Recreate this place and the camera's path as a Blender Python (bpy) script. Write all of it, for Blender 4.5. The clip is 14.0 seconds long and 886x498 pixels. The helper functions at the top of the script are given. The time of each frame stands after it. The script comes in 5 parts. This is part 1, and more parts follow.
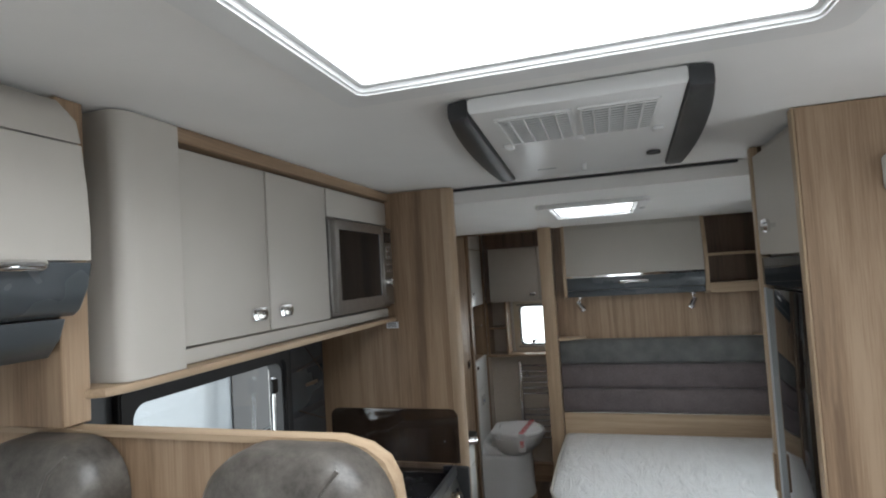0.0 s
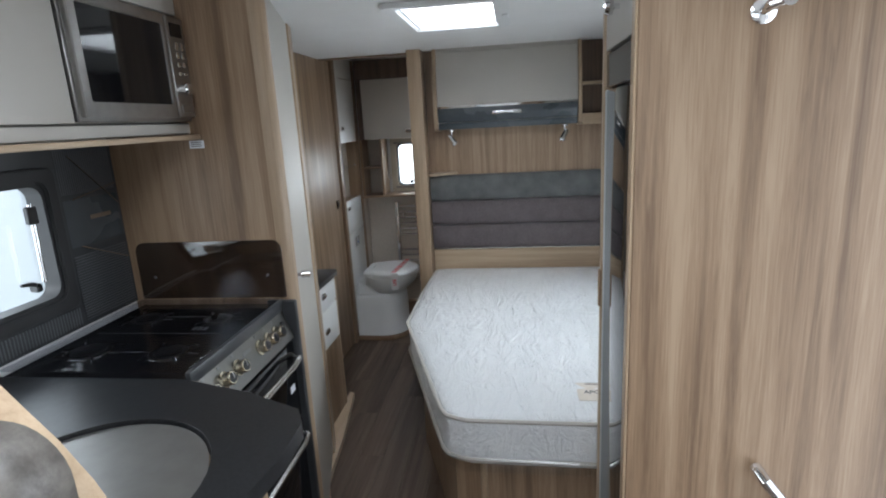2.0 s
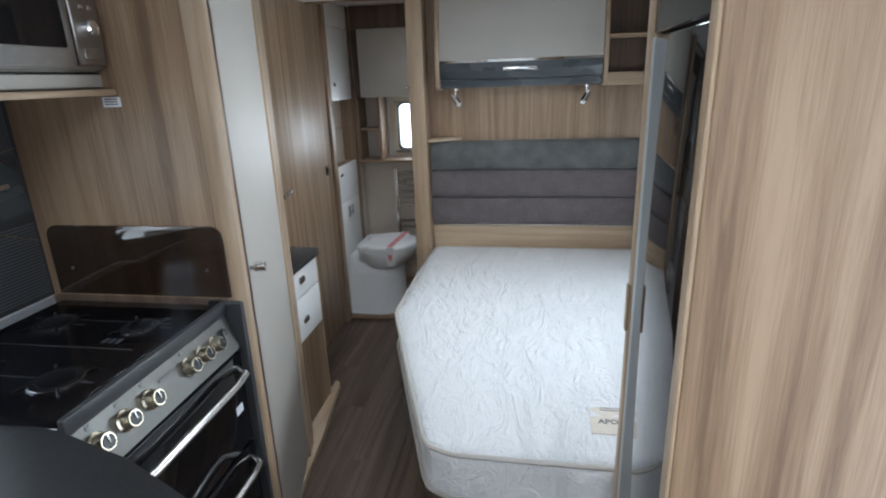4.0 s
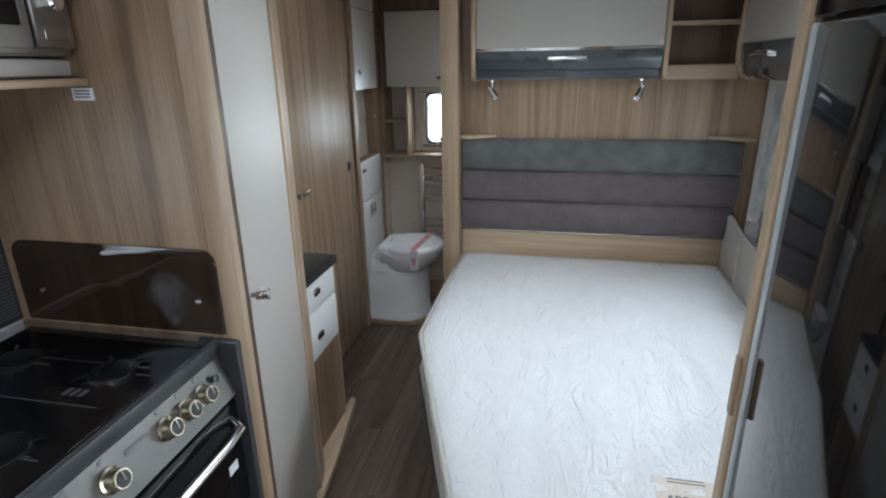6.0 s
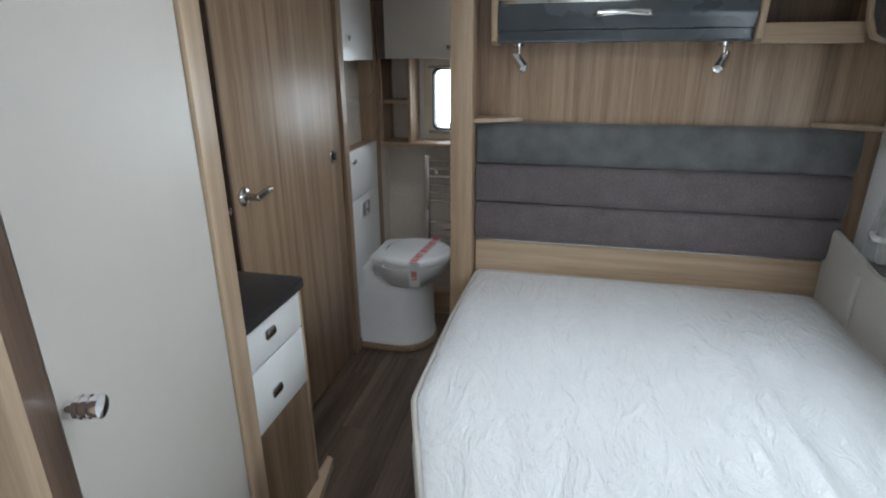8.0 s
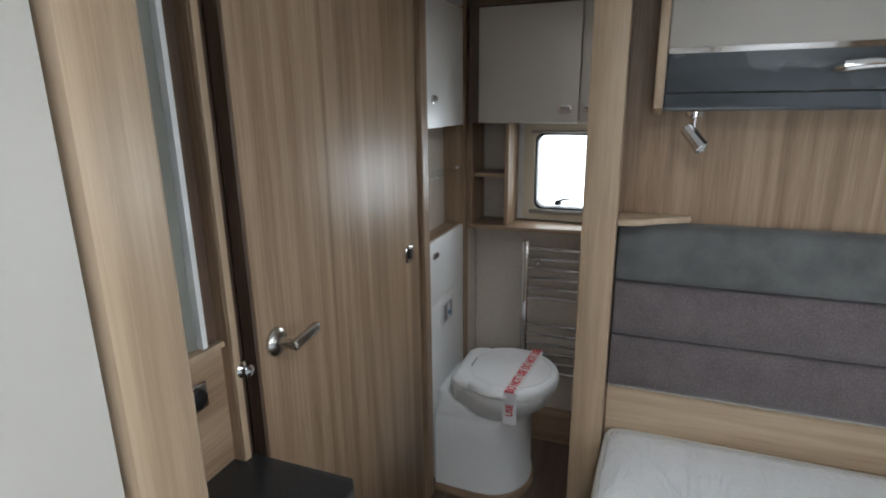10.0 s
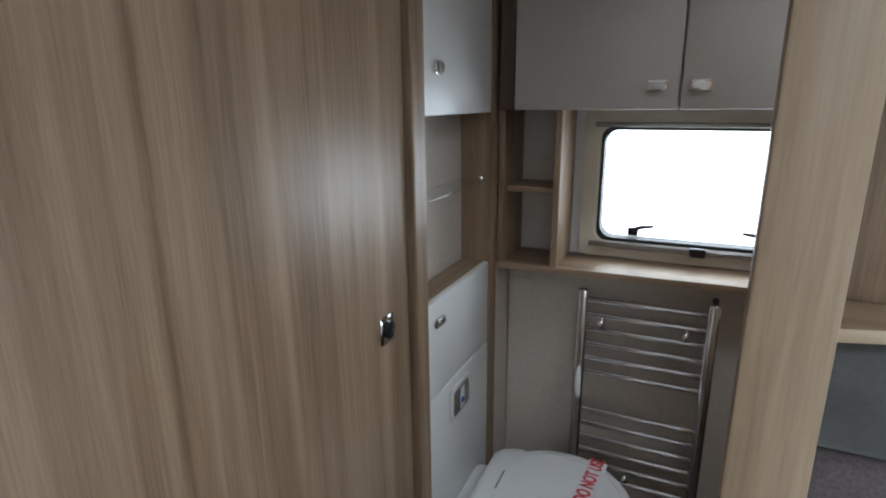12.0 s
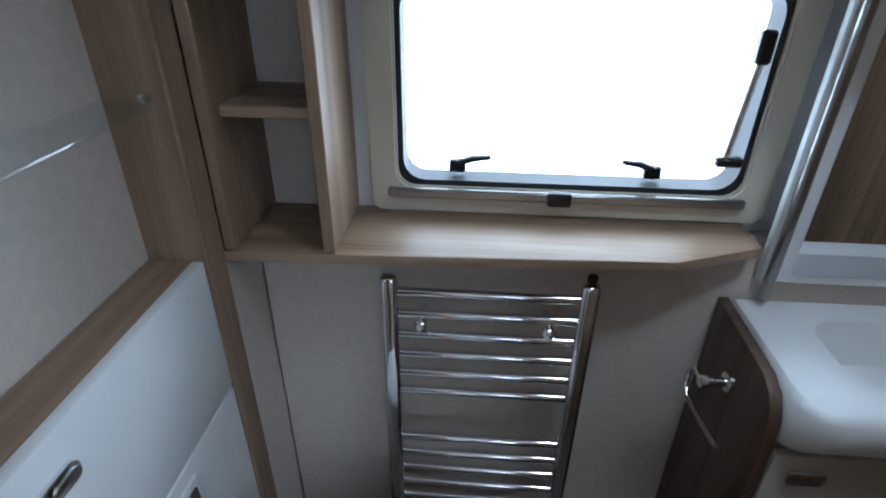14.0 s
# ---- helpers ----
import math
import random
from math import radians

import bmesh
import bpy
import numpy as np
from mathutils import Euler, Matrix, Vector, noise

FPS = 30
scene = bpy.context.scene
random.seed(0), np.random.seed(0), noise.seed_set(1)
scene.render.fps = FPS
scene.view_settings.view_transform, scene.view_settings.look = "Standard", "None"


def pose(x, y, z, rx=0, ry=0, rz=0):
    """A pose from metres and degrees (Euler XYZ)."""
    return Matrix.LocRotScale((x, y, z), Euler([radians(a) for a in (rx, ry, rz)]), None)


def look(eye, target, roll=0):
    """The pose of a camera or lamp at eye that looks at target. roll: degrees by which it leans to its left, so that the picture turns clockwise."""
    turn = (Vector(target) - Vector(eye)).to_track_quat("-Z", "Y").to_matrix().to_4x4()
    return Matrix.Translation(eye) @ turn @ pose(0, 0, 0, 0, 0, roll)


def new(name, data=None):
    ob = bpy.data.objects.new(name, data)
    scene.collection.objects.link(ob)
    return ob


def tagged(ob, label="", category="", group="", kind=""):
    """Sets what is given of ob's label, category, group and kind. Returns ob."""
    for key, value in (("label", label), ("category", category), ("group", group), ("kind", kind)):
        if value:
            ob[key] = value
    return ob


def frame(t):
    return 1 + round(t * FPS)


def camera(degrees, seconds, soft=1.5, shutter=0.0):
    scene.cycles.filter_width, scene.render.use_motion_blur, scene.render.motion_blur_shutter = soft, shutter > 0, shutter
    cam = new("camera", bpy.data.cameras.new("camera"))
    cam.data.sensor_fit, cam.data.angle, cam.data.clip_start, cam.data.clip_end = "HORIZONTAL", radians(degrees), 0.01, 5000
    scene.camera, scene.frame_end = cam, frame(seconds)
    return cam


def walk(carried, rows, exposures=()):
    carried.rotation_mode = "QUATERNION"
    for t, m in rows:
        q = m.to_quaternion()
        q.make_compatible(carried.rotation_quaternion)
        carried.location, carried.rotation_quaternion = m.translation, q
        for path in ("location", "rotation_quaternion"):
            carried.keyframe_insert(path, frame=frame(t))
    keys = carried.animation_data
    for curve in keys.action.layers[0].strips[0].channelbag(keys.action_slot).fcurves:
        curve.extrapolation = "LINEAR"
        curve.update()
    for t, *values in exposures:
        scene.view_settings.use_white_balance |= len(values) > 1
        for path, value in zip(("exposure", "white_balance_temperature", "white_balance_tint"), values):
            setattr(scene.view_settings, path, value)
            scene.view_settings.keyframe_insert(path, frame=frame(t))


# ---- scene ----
cam = camera(78.6, 14.0, soft=2.0)
PATH = [
    (0, (0.472, 0.415, 1.629), (-0.102, 2.328, 1.721), -3.5),
    (0.5, (0.476, 0.407, 1.616), (0.071, 2.357, 1.8), -3.7),
    (0.8, (0.478, 0.414, 1.563), (0.138, 2.385, 1.591), -3.6),
    (1, (0.490, 0.422, 1.54), (0.150, 2.384, 1.352), -3.2),
    (1.5, (0.544, 0.536, 1.52), (0.253, 2.474, 1.125), -3.0),
    (2, (0.655, 0.692, 1.49), (0.386, 2.62, 1.028), -3.1),
    (2.5, (0.676, 0.739, 1.489), (0.423, 2.653, 0.966), -2.6),
    (2.7, (0.684, 0.775, 1.483), (0.420, 2.688, 0.963), -2.6),
    (4.8, (0.643, 1.188, 1.496), (0.287, 3.046, 0.849), -1.5),
    (5, (0.611, 1.206, 1.503), (0.238, 3.061, 0.855), -1.4),
    (5.5, (0.561, 1.251, 1.522), (0.169, 3.102, 0.874), -1.1),
    (6, (0.587, 1.323, 1.5), (0.202, 3.177, 0.857), -0.9),
    (6.5, (0.643, 1.428, 1.449), (0.189, 3.288, 0.871), -0.8),
    (7, (0.560, 1.605, 1.404), (0.070, 3.445, 0.794), -0.4),
    (7.2, (0.553, 1.654, 1.395), (0.113, 3.491, 0.736), -0.1),
    (9.3, (0.259, 2.291, 1.469), (-0.152, 4.126, 0.789), -0.3),
    (9.5, (0.237, 2.32, 1.501), (-0.251, 4.151, 0.861), -0.4),
    (10, (0.204, 2.515, 1.459), (-0.474, 4.323, 0.938), -0.7),
    (10.5, (0.213, 2.767, 1.462), (-0.692, 4.488, 0.995), -1.3),
    (11, (0.086, 2.929, 1.469), (-0.870, 4.632, 1.039), -1.3),
    (11.5, (0.011, 3.024, 1.465), (-0.954, 4.725, 1.046), -0.9),
    (12, (0.012, 3.226, 1.405), (-0.805, 4.974, 0.88), -0.6),
    (12.5, (0.034, 3.482, 1.338), (-0.541, 5.239, 0.575), -0.9),
    (13, (0.012, 3.593, 1.335), (-0.386, 5.322, 0.412), -0.3),
    (13.5, (-0.116, 3.791, 1.332), (-0.447, 5.529, 0.4), 0.3),
    (14, (-0.096, 3.926, 1.376), (-0.212, 5.663, 0.391), 0.7),
]
walk(cam, [(t, look(eye, target, roll)) for t, eye, target, roll in PATH], exposures=[(0.0, 0.02, 6350, 10), (0.7, -0.15, 6350, 10), (1.1, 0.15, 6150, 10), (2.0, 0.42, 6000, 10), (2.7, 0.52, 5850, 10), (5.0, 0.7, 5900, 9), (7.2, 0.5, 5950, 9), (9.5, 0.6, 6100, 10), (10.5, 0.62, 6150, 10), (11.5, 0.82, 6150, 10), (12.5, 0.40, 5450, 8), (13.0, 0.70, 5300, 8), (14.0, 0.85, 5050, 7)])

# ---- world and light ----
world = bpy.data.worlds.new("sky")
scene.world = world
world.use_nodes = True
wn = world.node_tree.nodes
sky = wn.new("ShaderNodeTexSky")
sky.sky_type, sky.sun_disc = "NISHITA", False
sky.sun_elevation, sky.sun_rotation = radians(48), radians(200)
sky.air_density, sky.dust_density = 1.0, 6.0
soft_sky = wn.new("ShaderNodeHueSaturation")
soft_sky.inputs["Saturation"].default_value = 0.35
world.node_tree.links.new(sky.outputs[0], soft_sky.inputs["Color"])
world.node_tree.links.new(soft_sky.outputs[0], wn["Background"].inputs[0])
wn["Background"].inputs[1].default_value = 0.15

sun = new("sun", bpy.data.lights.new("sun", "SUN"))
sun.data.energy, sun.data.angle, sun.data.color = 0.8, radians(20), (1.0, 0.97, 0.93)
sun.matrix_world = look((0, 0, 6), (0.8, 1.6, 0))


def window_light(name, place, target, width, height, watts):
    lamp = new(name, bpy.data.lights.new(name, "AREA"))
    lamp.data.shape, lamp.data.size, lamp.data.size_y = "RECTANGLE", width, height
    lamp.data.energy, lamp.data.color = watts, (0.92, 0.97, 1.0)
    lamp.matrix_world = look(place, target)
    return lamp


window_light("rooflight_daylight", (0.46, 0.621, 2.03), (0.46, 0.621, 0), 0.56, 1.05, 8.5)
window_light("bedroom_rooflight_daylight", (0.433, 2.866, 2.03), (0.433, 2.866, 0), 0.32, 0.46, 6.5)
window_light("front_window_daylight", (0.45, -1.24, 1.25), (0.45, 3, 1.1), 1.5, 0.55, 9)
window_light("bed_window_daylight", (1.56, 2.92, 1.06), (0, 2.92, 0.9), 0.9, 0.46, 5.5)
window_light("kitchen_window_daylight", (-0.74, 1.649, 1.24), (1, 1.649, 1.0), 0.6, 0.4, 1.6)
window_light("washroom_window_daylight", (0.045, 4.87, 1.19), (0.045, 3.5, 1.1), 0.66, 0.36, 1.2)
window_light("doorway_daylight", (1.56, 1.285, 0.95), (0, 1.285, 0.95), 0.62, 1.5, 5)
window_light("washroom_rooflight_daylight", (0.35, 4.15, 2.05), (0.35, 4.15, 0), 0.26, 0.24, 2.8)

# ---- materials ----


def base_mat(name, rough=0.5, metal=0.0):
    m = bpy.data.materials.new(name)
    m.use_nodes = True
    p = m.node_tree.nodes["Principled BSDF"]
    p.inputs["Roughness"].default_value, p.inputs["Metallic"].default_value = rough, metal
    return m, p, m.node_tree.nodes, m.node_tree.links


def mapping(nodes, links, scale, obj=True):
    tc, mp = nodes.new("ShaderNodeTexCoord"), nodes.new("ShaderNodeMapping")
    links.new(tc.outputs["Object"], mp.inputs[0])
    mp.inputs["Scale"].default_value = scale
    return mp


def noise_tex(nodes, links, src, scale, detail=4.0, rough=0.55, dist=0.0):
    n = nodes.new("ShaderNodeTexNoise")
    n.inputs["Scale"].default_value, n.inputs["Detail"].default_value = scale, detail
    n.inputs["Roughness"].default_value, n.inputs["Distortion"].default_value = rough, dist
    links.new(src.outputs[0], n.inputs["Vector"])
    return n


def ramp(nodes, links, src, stops):
    r = nodes.new("ShaderNodeValToRGB")
    while len(r.color_ramp.elements) < len(stops):
        r.color_ramp.elements.new(0.5)
    for e, (at, c) in zip(r.color_ramp.elements, stops):
        e.position, e.color = at, (*c, 1)
    links.new(src, r.inputs[0])
    return r


def bump(nodes, links, p, src, strength, dist=0.001, socket="Normal"):
    b = nodes.new("ShaderNodeBump")
    b.inputs["Strength"].default_value, b.inputs["Distance"].default_value = strength, dist
    links.new(src, b.inputs["Height"])
    links.new(b.outputs[0], p.inputs[socket])
    return b


def plain(name, color, rough=0.5, metal=0.0, vary=0.06, scale=18, bumpy=0.05, coat=0.0):
    """A plain surface with faint mottling, smudges in its gloss and a fine texture."""
    m, p, nd, lk = base_mat(name, rough, metal)
    mp = mapping(nd, lk, (1, 1, 1))
    n = noise_tex(nd, lk, mp, scale, 5)
    lo, hi = [c * (1 - vary) for c in color], [min(1, c * (1 + vary)) for c in color]
    lk.new(ramp(nd, lk, n.outputs["Fac"], [(0.3, lo), (0.7, hi)]).outputs[0], p.inputs["Base Color"])
    big = noise_tex(nd, lk, mp, scale * 0.25, 3)
    mr = nd.new("ShaderNodeMapRange")
    mr.inputs["To Min"].default_value, mr.inputs["To Max"].default_value = rough * 0.8, min(1, rough * 1.2)
    lk.new(big.outputs["Fac"], mr.inputs[0])
    lk.new(mr.outputs[0], p.inputs["Roughness"])
    if bumpy:
        fine = noise_tex(nd, lk, mp, 420, 2)
        bump(nd, lk, p, fine.outputs["Fac"], bumpy, 0.0006)
    p.inputs["Coat Weight"].default_value = coat
    return m


def wood(name, axis, dark, mid, light, rough=0.42, per_piece=False):
    """Wood-grain laminate; axis: the way its grain runs."""
    m, p, nd, lk = base_mat(name, rough)
    s = [1.0, 1.0, 1.0]
    s["xyz".index(axis)] = 0.03
    mp = mapping(nd, lk, s)
    src = mp
    if per_piece:
        info, add = nd.new("ShaderNodeObjectInfo"), nd.new("ShaderNodeVectorMath")
        mul = nd.new("ShaderNodeMath")
        mul.operation = "MULTIPLY"
        mul.inputs[1].default_value = 7.0
        lk.new(info.outputs["Random"], mul.inputs[0])
        lk.new(mp.outputs[0], add.inputs[0])
        lk.new(mul.outputs[0], add.inputs[1])
        src = add
    broad = noise_tex(nd, lk, src, 9, 3, 0.5, 0.9)
    grain = noise_tex(nd, lk, src, 60, 7, 0.7, 1.1)
    fine = noise_tex(nd, lk, src, 330, 3, 0.6)
    mix = nd.new("ShaderNodeMix")
    mix.inputs["Factor"].default_value = 0.5
    lk.new(broad.outputs["Fac"], mix.inputs["A"])
    lk.new(grain.outputs["Fac"], mix.inputs["B"])
    mix2 = nd.new("ShaderNodeMix")
    mix2.inputs["Factor"].default_value = 0.22
    lk.new(mix.outputs[0], mix2.inputs["A"])
    lk.new(fine.outputs["Fac"], mix2.inputs["B"])
    wave = nd.new("ShaderNodeTexWave")
    wave.bands_direction = "DIAGONAL"
    wave.inputs["Scale"].default_value, wave.inputs["Distortion"].default_value = 5.0, 16.0
    wave.inputs["Detail"].default_value, wave.inputs["Detail Scale"].default_value = 3.0, 1.3
    lk.new(src.outputs[0], wave.inputs["Vector"])
    mix3 = nd.new("ShaderNodeMix")
    mix3.inputs["Factor"].default_value = 0.10
    lk.new(mix2.outputs[0], mix3.inputs["A"])
    lk.new(wave.outputs["Fac"], mix3.inputs["B"])
    r = ramp(nd, lk, mix3.outputs[0], [(0.38, dark), (0.49, mid), (0.61, light)])
    out = r.outputs[0]
    if per_piece:
        hsv, mr = nd.new("ShaderNodeHueSaturation"), nd.new("ShaderNodeMapRange")
        mr.inputs["To Min"].default_value, mr.inputs["To Max"].default_value = 0.78, 1.22
        lk.new(info.outputs["Random"], mr.inputs[0])
        lk.new(mr.outputs[0], hsv.inputs["Value"])
        lk.new(out, hsv.inputs["Color"])
        out = hsv.outputs[0]
    lk.new(out, p.inputs["Base Color"])
    bump(nd, lk, p, fine.outputs["Fac"], 0.12, 0.0008)
    return m


OAK = ((0.160, 0.100, 0.058), (0.262, 0.174, 0.106), (0.355, 0.252, 0.164))
PALE = ((0.285, 0.200, 0.127), (0.375, 0.273, 0.178), (0.44, 0.332, 0.225))
wood_z = wood("oak_laminate_upright", "z", *OAK)
wood_x = wood("oak_laminate_across", "x", *OAK)
wood_y = wood("oak_laminate_along", "y", *OAK)
pale_z = wood("pale_oak_edging_upright", "z", *PALE)
pale_x = wood("pale_oak_edging_across", "x", *PALE)
pale_y = wood("pale_oak_edging_along", "y", *PALE)
# brown oak edging; also paints shade on the door reveal, door gap and basin side
dark_z = wood("brown_oak_and_shade", "z", (0.05, 0.03, 0.02), (0.085, 0.052, 0.034), (0.12, 0.076, 0.05))
plank_mat = wood("floor_vinyl_planks", "y", (0.042, 0.026, 0.018), (0.085, 0.056, 0.040), (0.14, 0.10, 0.073), 0.45, True)
cream = plain("cream_laminate", (0.43, 0.405, 0.365), 0.48, vary=0.02, scale=6, bumpy=0.03)
white_lining = plain("white_wall_lining", (0.80, 0.795, 0.78), 0.6, vary=0.025, scale=5, bumpy=0.12)
beige_lining = plain("beige_textured_lining", (0.58, 0.52, 0.45), 0.65, vary=0.06, scale=60, bumpy=0.25)
white_gloss = plain("white_gloss_panel", (0.72, 0.725, 0.71), 0.36, vary=0.015, scale=6, bumpy=0.02, coat=0.1)
white_plastic = plain("white_plastic", (0.72, 0.725, 0.72), 0.32, vary=0.02, scale=8, bumpy=0.03)
ivory_plastic = plain("ivory_plastic_frame", (0.63, 0.59, 0.49), 0.42, vary=0.03, scale=10, bumpy=0.05)
panel_rib_grey = plain("ribbed_panel_grey", (0.10, 0.105, 0.112), 0.45, vary=0.12)
slate = plain("slate_grey_gloss", (0.062, 0.072, 0.08), 0.28, vary=0.06, bumpy=0.03)
graphite = plain("graphite_trim", (0.035, 0.037, 0.04), 0.4, vary=0.1)
black_gloss = plain("black_gloss_glass", (0.006, 0.006, 0.007), 0.045, vary=0.1, bumpy=0.0)
black_plastic = plain("black_plastic", (0.010, 0.010, 0.011), 0.28, vary=0.15)
worktop_black = plain("black_worktop_laminate", (0.018, 0.019, 0.021), 0.33, vary=0.35, scale=160, bumpy=0.12)
chrome = plain("polished_chrome", (0.82, 0.82, 0.83), 0.08, 1.0, vary=0.02, bumpy=0.0)
dull_chrome = plain("satin_nickel", (0.55, 0.53, 0.50), 0.24, 1.0, vary=0.04, bumpy=0.02)
steel = plain("brushed_steel", (0.36, 0.35, 0.335), 0.32, 1.0, vary=0.08, scale=40, bumpy=0.06)
fascia_steel = plain("brushed_fascia_steel", (0.14, 0.136, 0.127), 0.4, 0.9, vary=0.05, scale=60, bumpy=0.05)
sink_steel = plain("satin_sink_steel", (0.36, 0.355, 0.34), 0.40, 0.85, vary=0.05, scale=30, bumpy=0.04)
grey_plastic = plain("pale_grey_plastic", (0.40, 0.42, 0.43), 0.4, vary=0.03)
brass_knob = plain("champagne_metal", (0.62, 0.56, 0.44), 0.22, 1.0, vary=0.04, bumpy=0.0)
mirror_mat = plain("mirror_silver", (0.88, 0.9, 0.9), 0.012, 1.0, vary=0.005, bumpy=0.0)
rubber = plain("black_rubber", (0.018, 0.018, 0.019), 0.6, vary=0.15)
red_print = plain("red_print", (0.60, 0.03, 0.04), 0.45, vary=0.05)
tape_mat = plain("translucent_tape", (0.74, 0.735, 0.73), 0.25, vary=0.03)
blue_print = plain("blue_print", (0.03, 0.17, 0.52), 0.4)
print_white = plain("white_print", (0.72, 0.72, 0.72), 0.5)
print_grey = plain("grey_print", (0.12, 0.12, 0.12), 0.5)
label_white = plain("paper_label", (0.74, 0.76, 0.80), 0.5)


def thin_glass(name, gloss, tint=(0.96, 0.98, 0.98)):
    """A thin clear sheet: lets light straight through and mirrors a little of it."""
    m, p, nd, lk = base_mat(name)
    clear, shine, mix = nd.new("ShaderNodeBsdfTransparent"), nd.new("ShaderNodeBsdfGlossy"), nd.new("ShaderNodeMixShader")
    shine.inputs["Roughness"].default_value = 0.03
    mix.inputs[0].default_value = gloss
    clear.inputs[0].default_value = (*tint, 1)
    lk.new(clear.outputs[0], mix.inputs[1])
    lk.new(shine.outputs[0], mix.inputs[2])
    lk.new(mix.outputs[0], nd["Material Output"].inputs[0])
    return m


clear_glass = thin_glass("clear_acrylic", 0.10)
smoked = thin_glass("smoked_glass", 0.09, (0.50, 0.475, 0.47))
lid_glass = thin_glass("hob_lid_glass", 0.045, (0.80, 0.81, 0.84))
window_glass = thin_glass("window_acrylic", 0.05)
m_glow, p_glow, nd_glow, lk_glow = base_mat("overcast_glow")
p_glow.inputs["Emission Color"].default_value, p_glow.inputs["Emission Strength"].default_value = (0.95, 0.98, 1.0, 1), 2.2


def fabric(name, color, weave, strength, speck):
    m, p, nd, lk = base_mat(name, 0.9)
    mp = mapping(nd, lk, (1, 1, 1))
    vor = nd.new("ShaderNodeTexVoronoi")
    vor.inputs["Scale"].default_value = weave
    lk.new(mp.outputs[0], vor.inputs["Vector"])
    n = noise_tex(nd, lk, mp, 14, 5)
    mix = nd.new("ShaderNodeMix")
    mix.inputs["Factor"].default_value = speck
    lk.new(n.outputs["Fac"], mix.inputs["A"])
    lk.new(vor.outputs["Distance"], mix.inputs["B"])
    lo, hi = [c * 0.72 for c in color], [c * 1.28 for c in color]
    lk.new(ramp(nd, lk, mix.outputs[0], [(0.3, lo), (0.7, hi)]).outputs[0], p.inputs["Base Color"])
    bump(nd, lk, p, vor.outputs["Distance"], strength, 0.001)
    p.inputs["Sheen Weight"].default_value = 0.25
    return m


suede = fabric("grey_suede", (0.098, 0.100, 0.098), 260, 0.1, 0.1)
weave_fabric = fabric("mauve_weave", (0.105, 0.086, 0.088), 210, 0.45, 0.45)
belt_fabric = fabric("belt_webbing", (0.02, 0.023, 0.03), 300, 0.4, 0.4)
curtain_fabric = fabric("white_curtain", (0.68, 0.68, 0.67), 300, 0.15, 0.1)


def leather(name, dark, light, rough):
    m, p, nd, lk = base_mat(name, rough)
    mp = mapping(nd, lk, (1, 1, 1))
    n = noise_tex(nd, lk, mp, 30, 9, 0.70, 0.15)
    lk.new(ramp(nd, lk, n.outputs["Fac"], [(0.32, dark), (0.68, light)]).outputs[0], p.inputs["Base Color"])
    vor = nd.new("ShaderNodeTexVoronoi")
    vor.feature = "DISTANCE_TO_EDGE"
    vor.inputs["Scale"].default_value = 190
    lk.new(mp.outputs[0], vor.inputs["Vector"])
    bump(nd, lk, p, vor.outputs["Distance"], 0.22, 0.001)
    return m


brown_leather = leather("grey_brown_leather", (0.040, 0.035, 0.031), (0.135, 0.122, 0.108), 0.34)
white_leather = leather("white_leather", (0.42, 0.41, 0.40), (0.49, 0.48, 0.465), 0.45)
beige_leather = leather("beige_leather", (0.34, 0.305, 0.255), (0.40, 0.365, 0.31), 0.48)


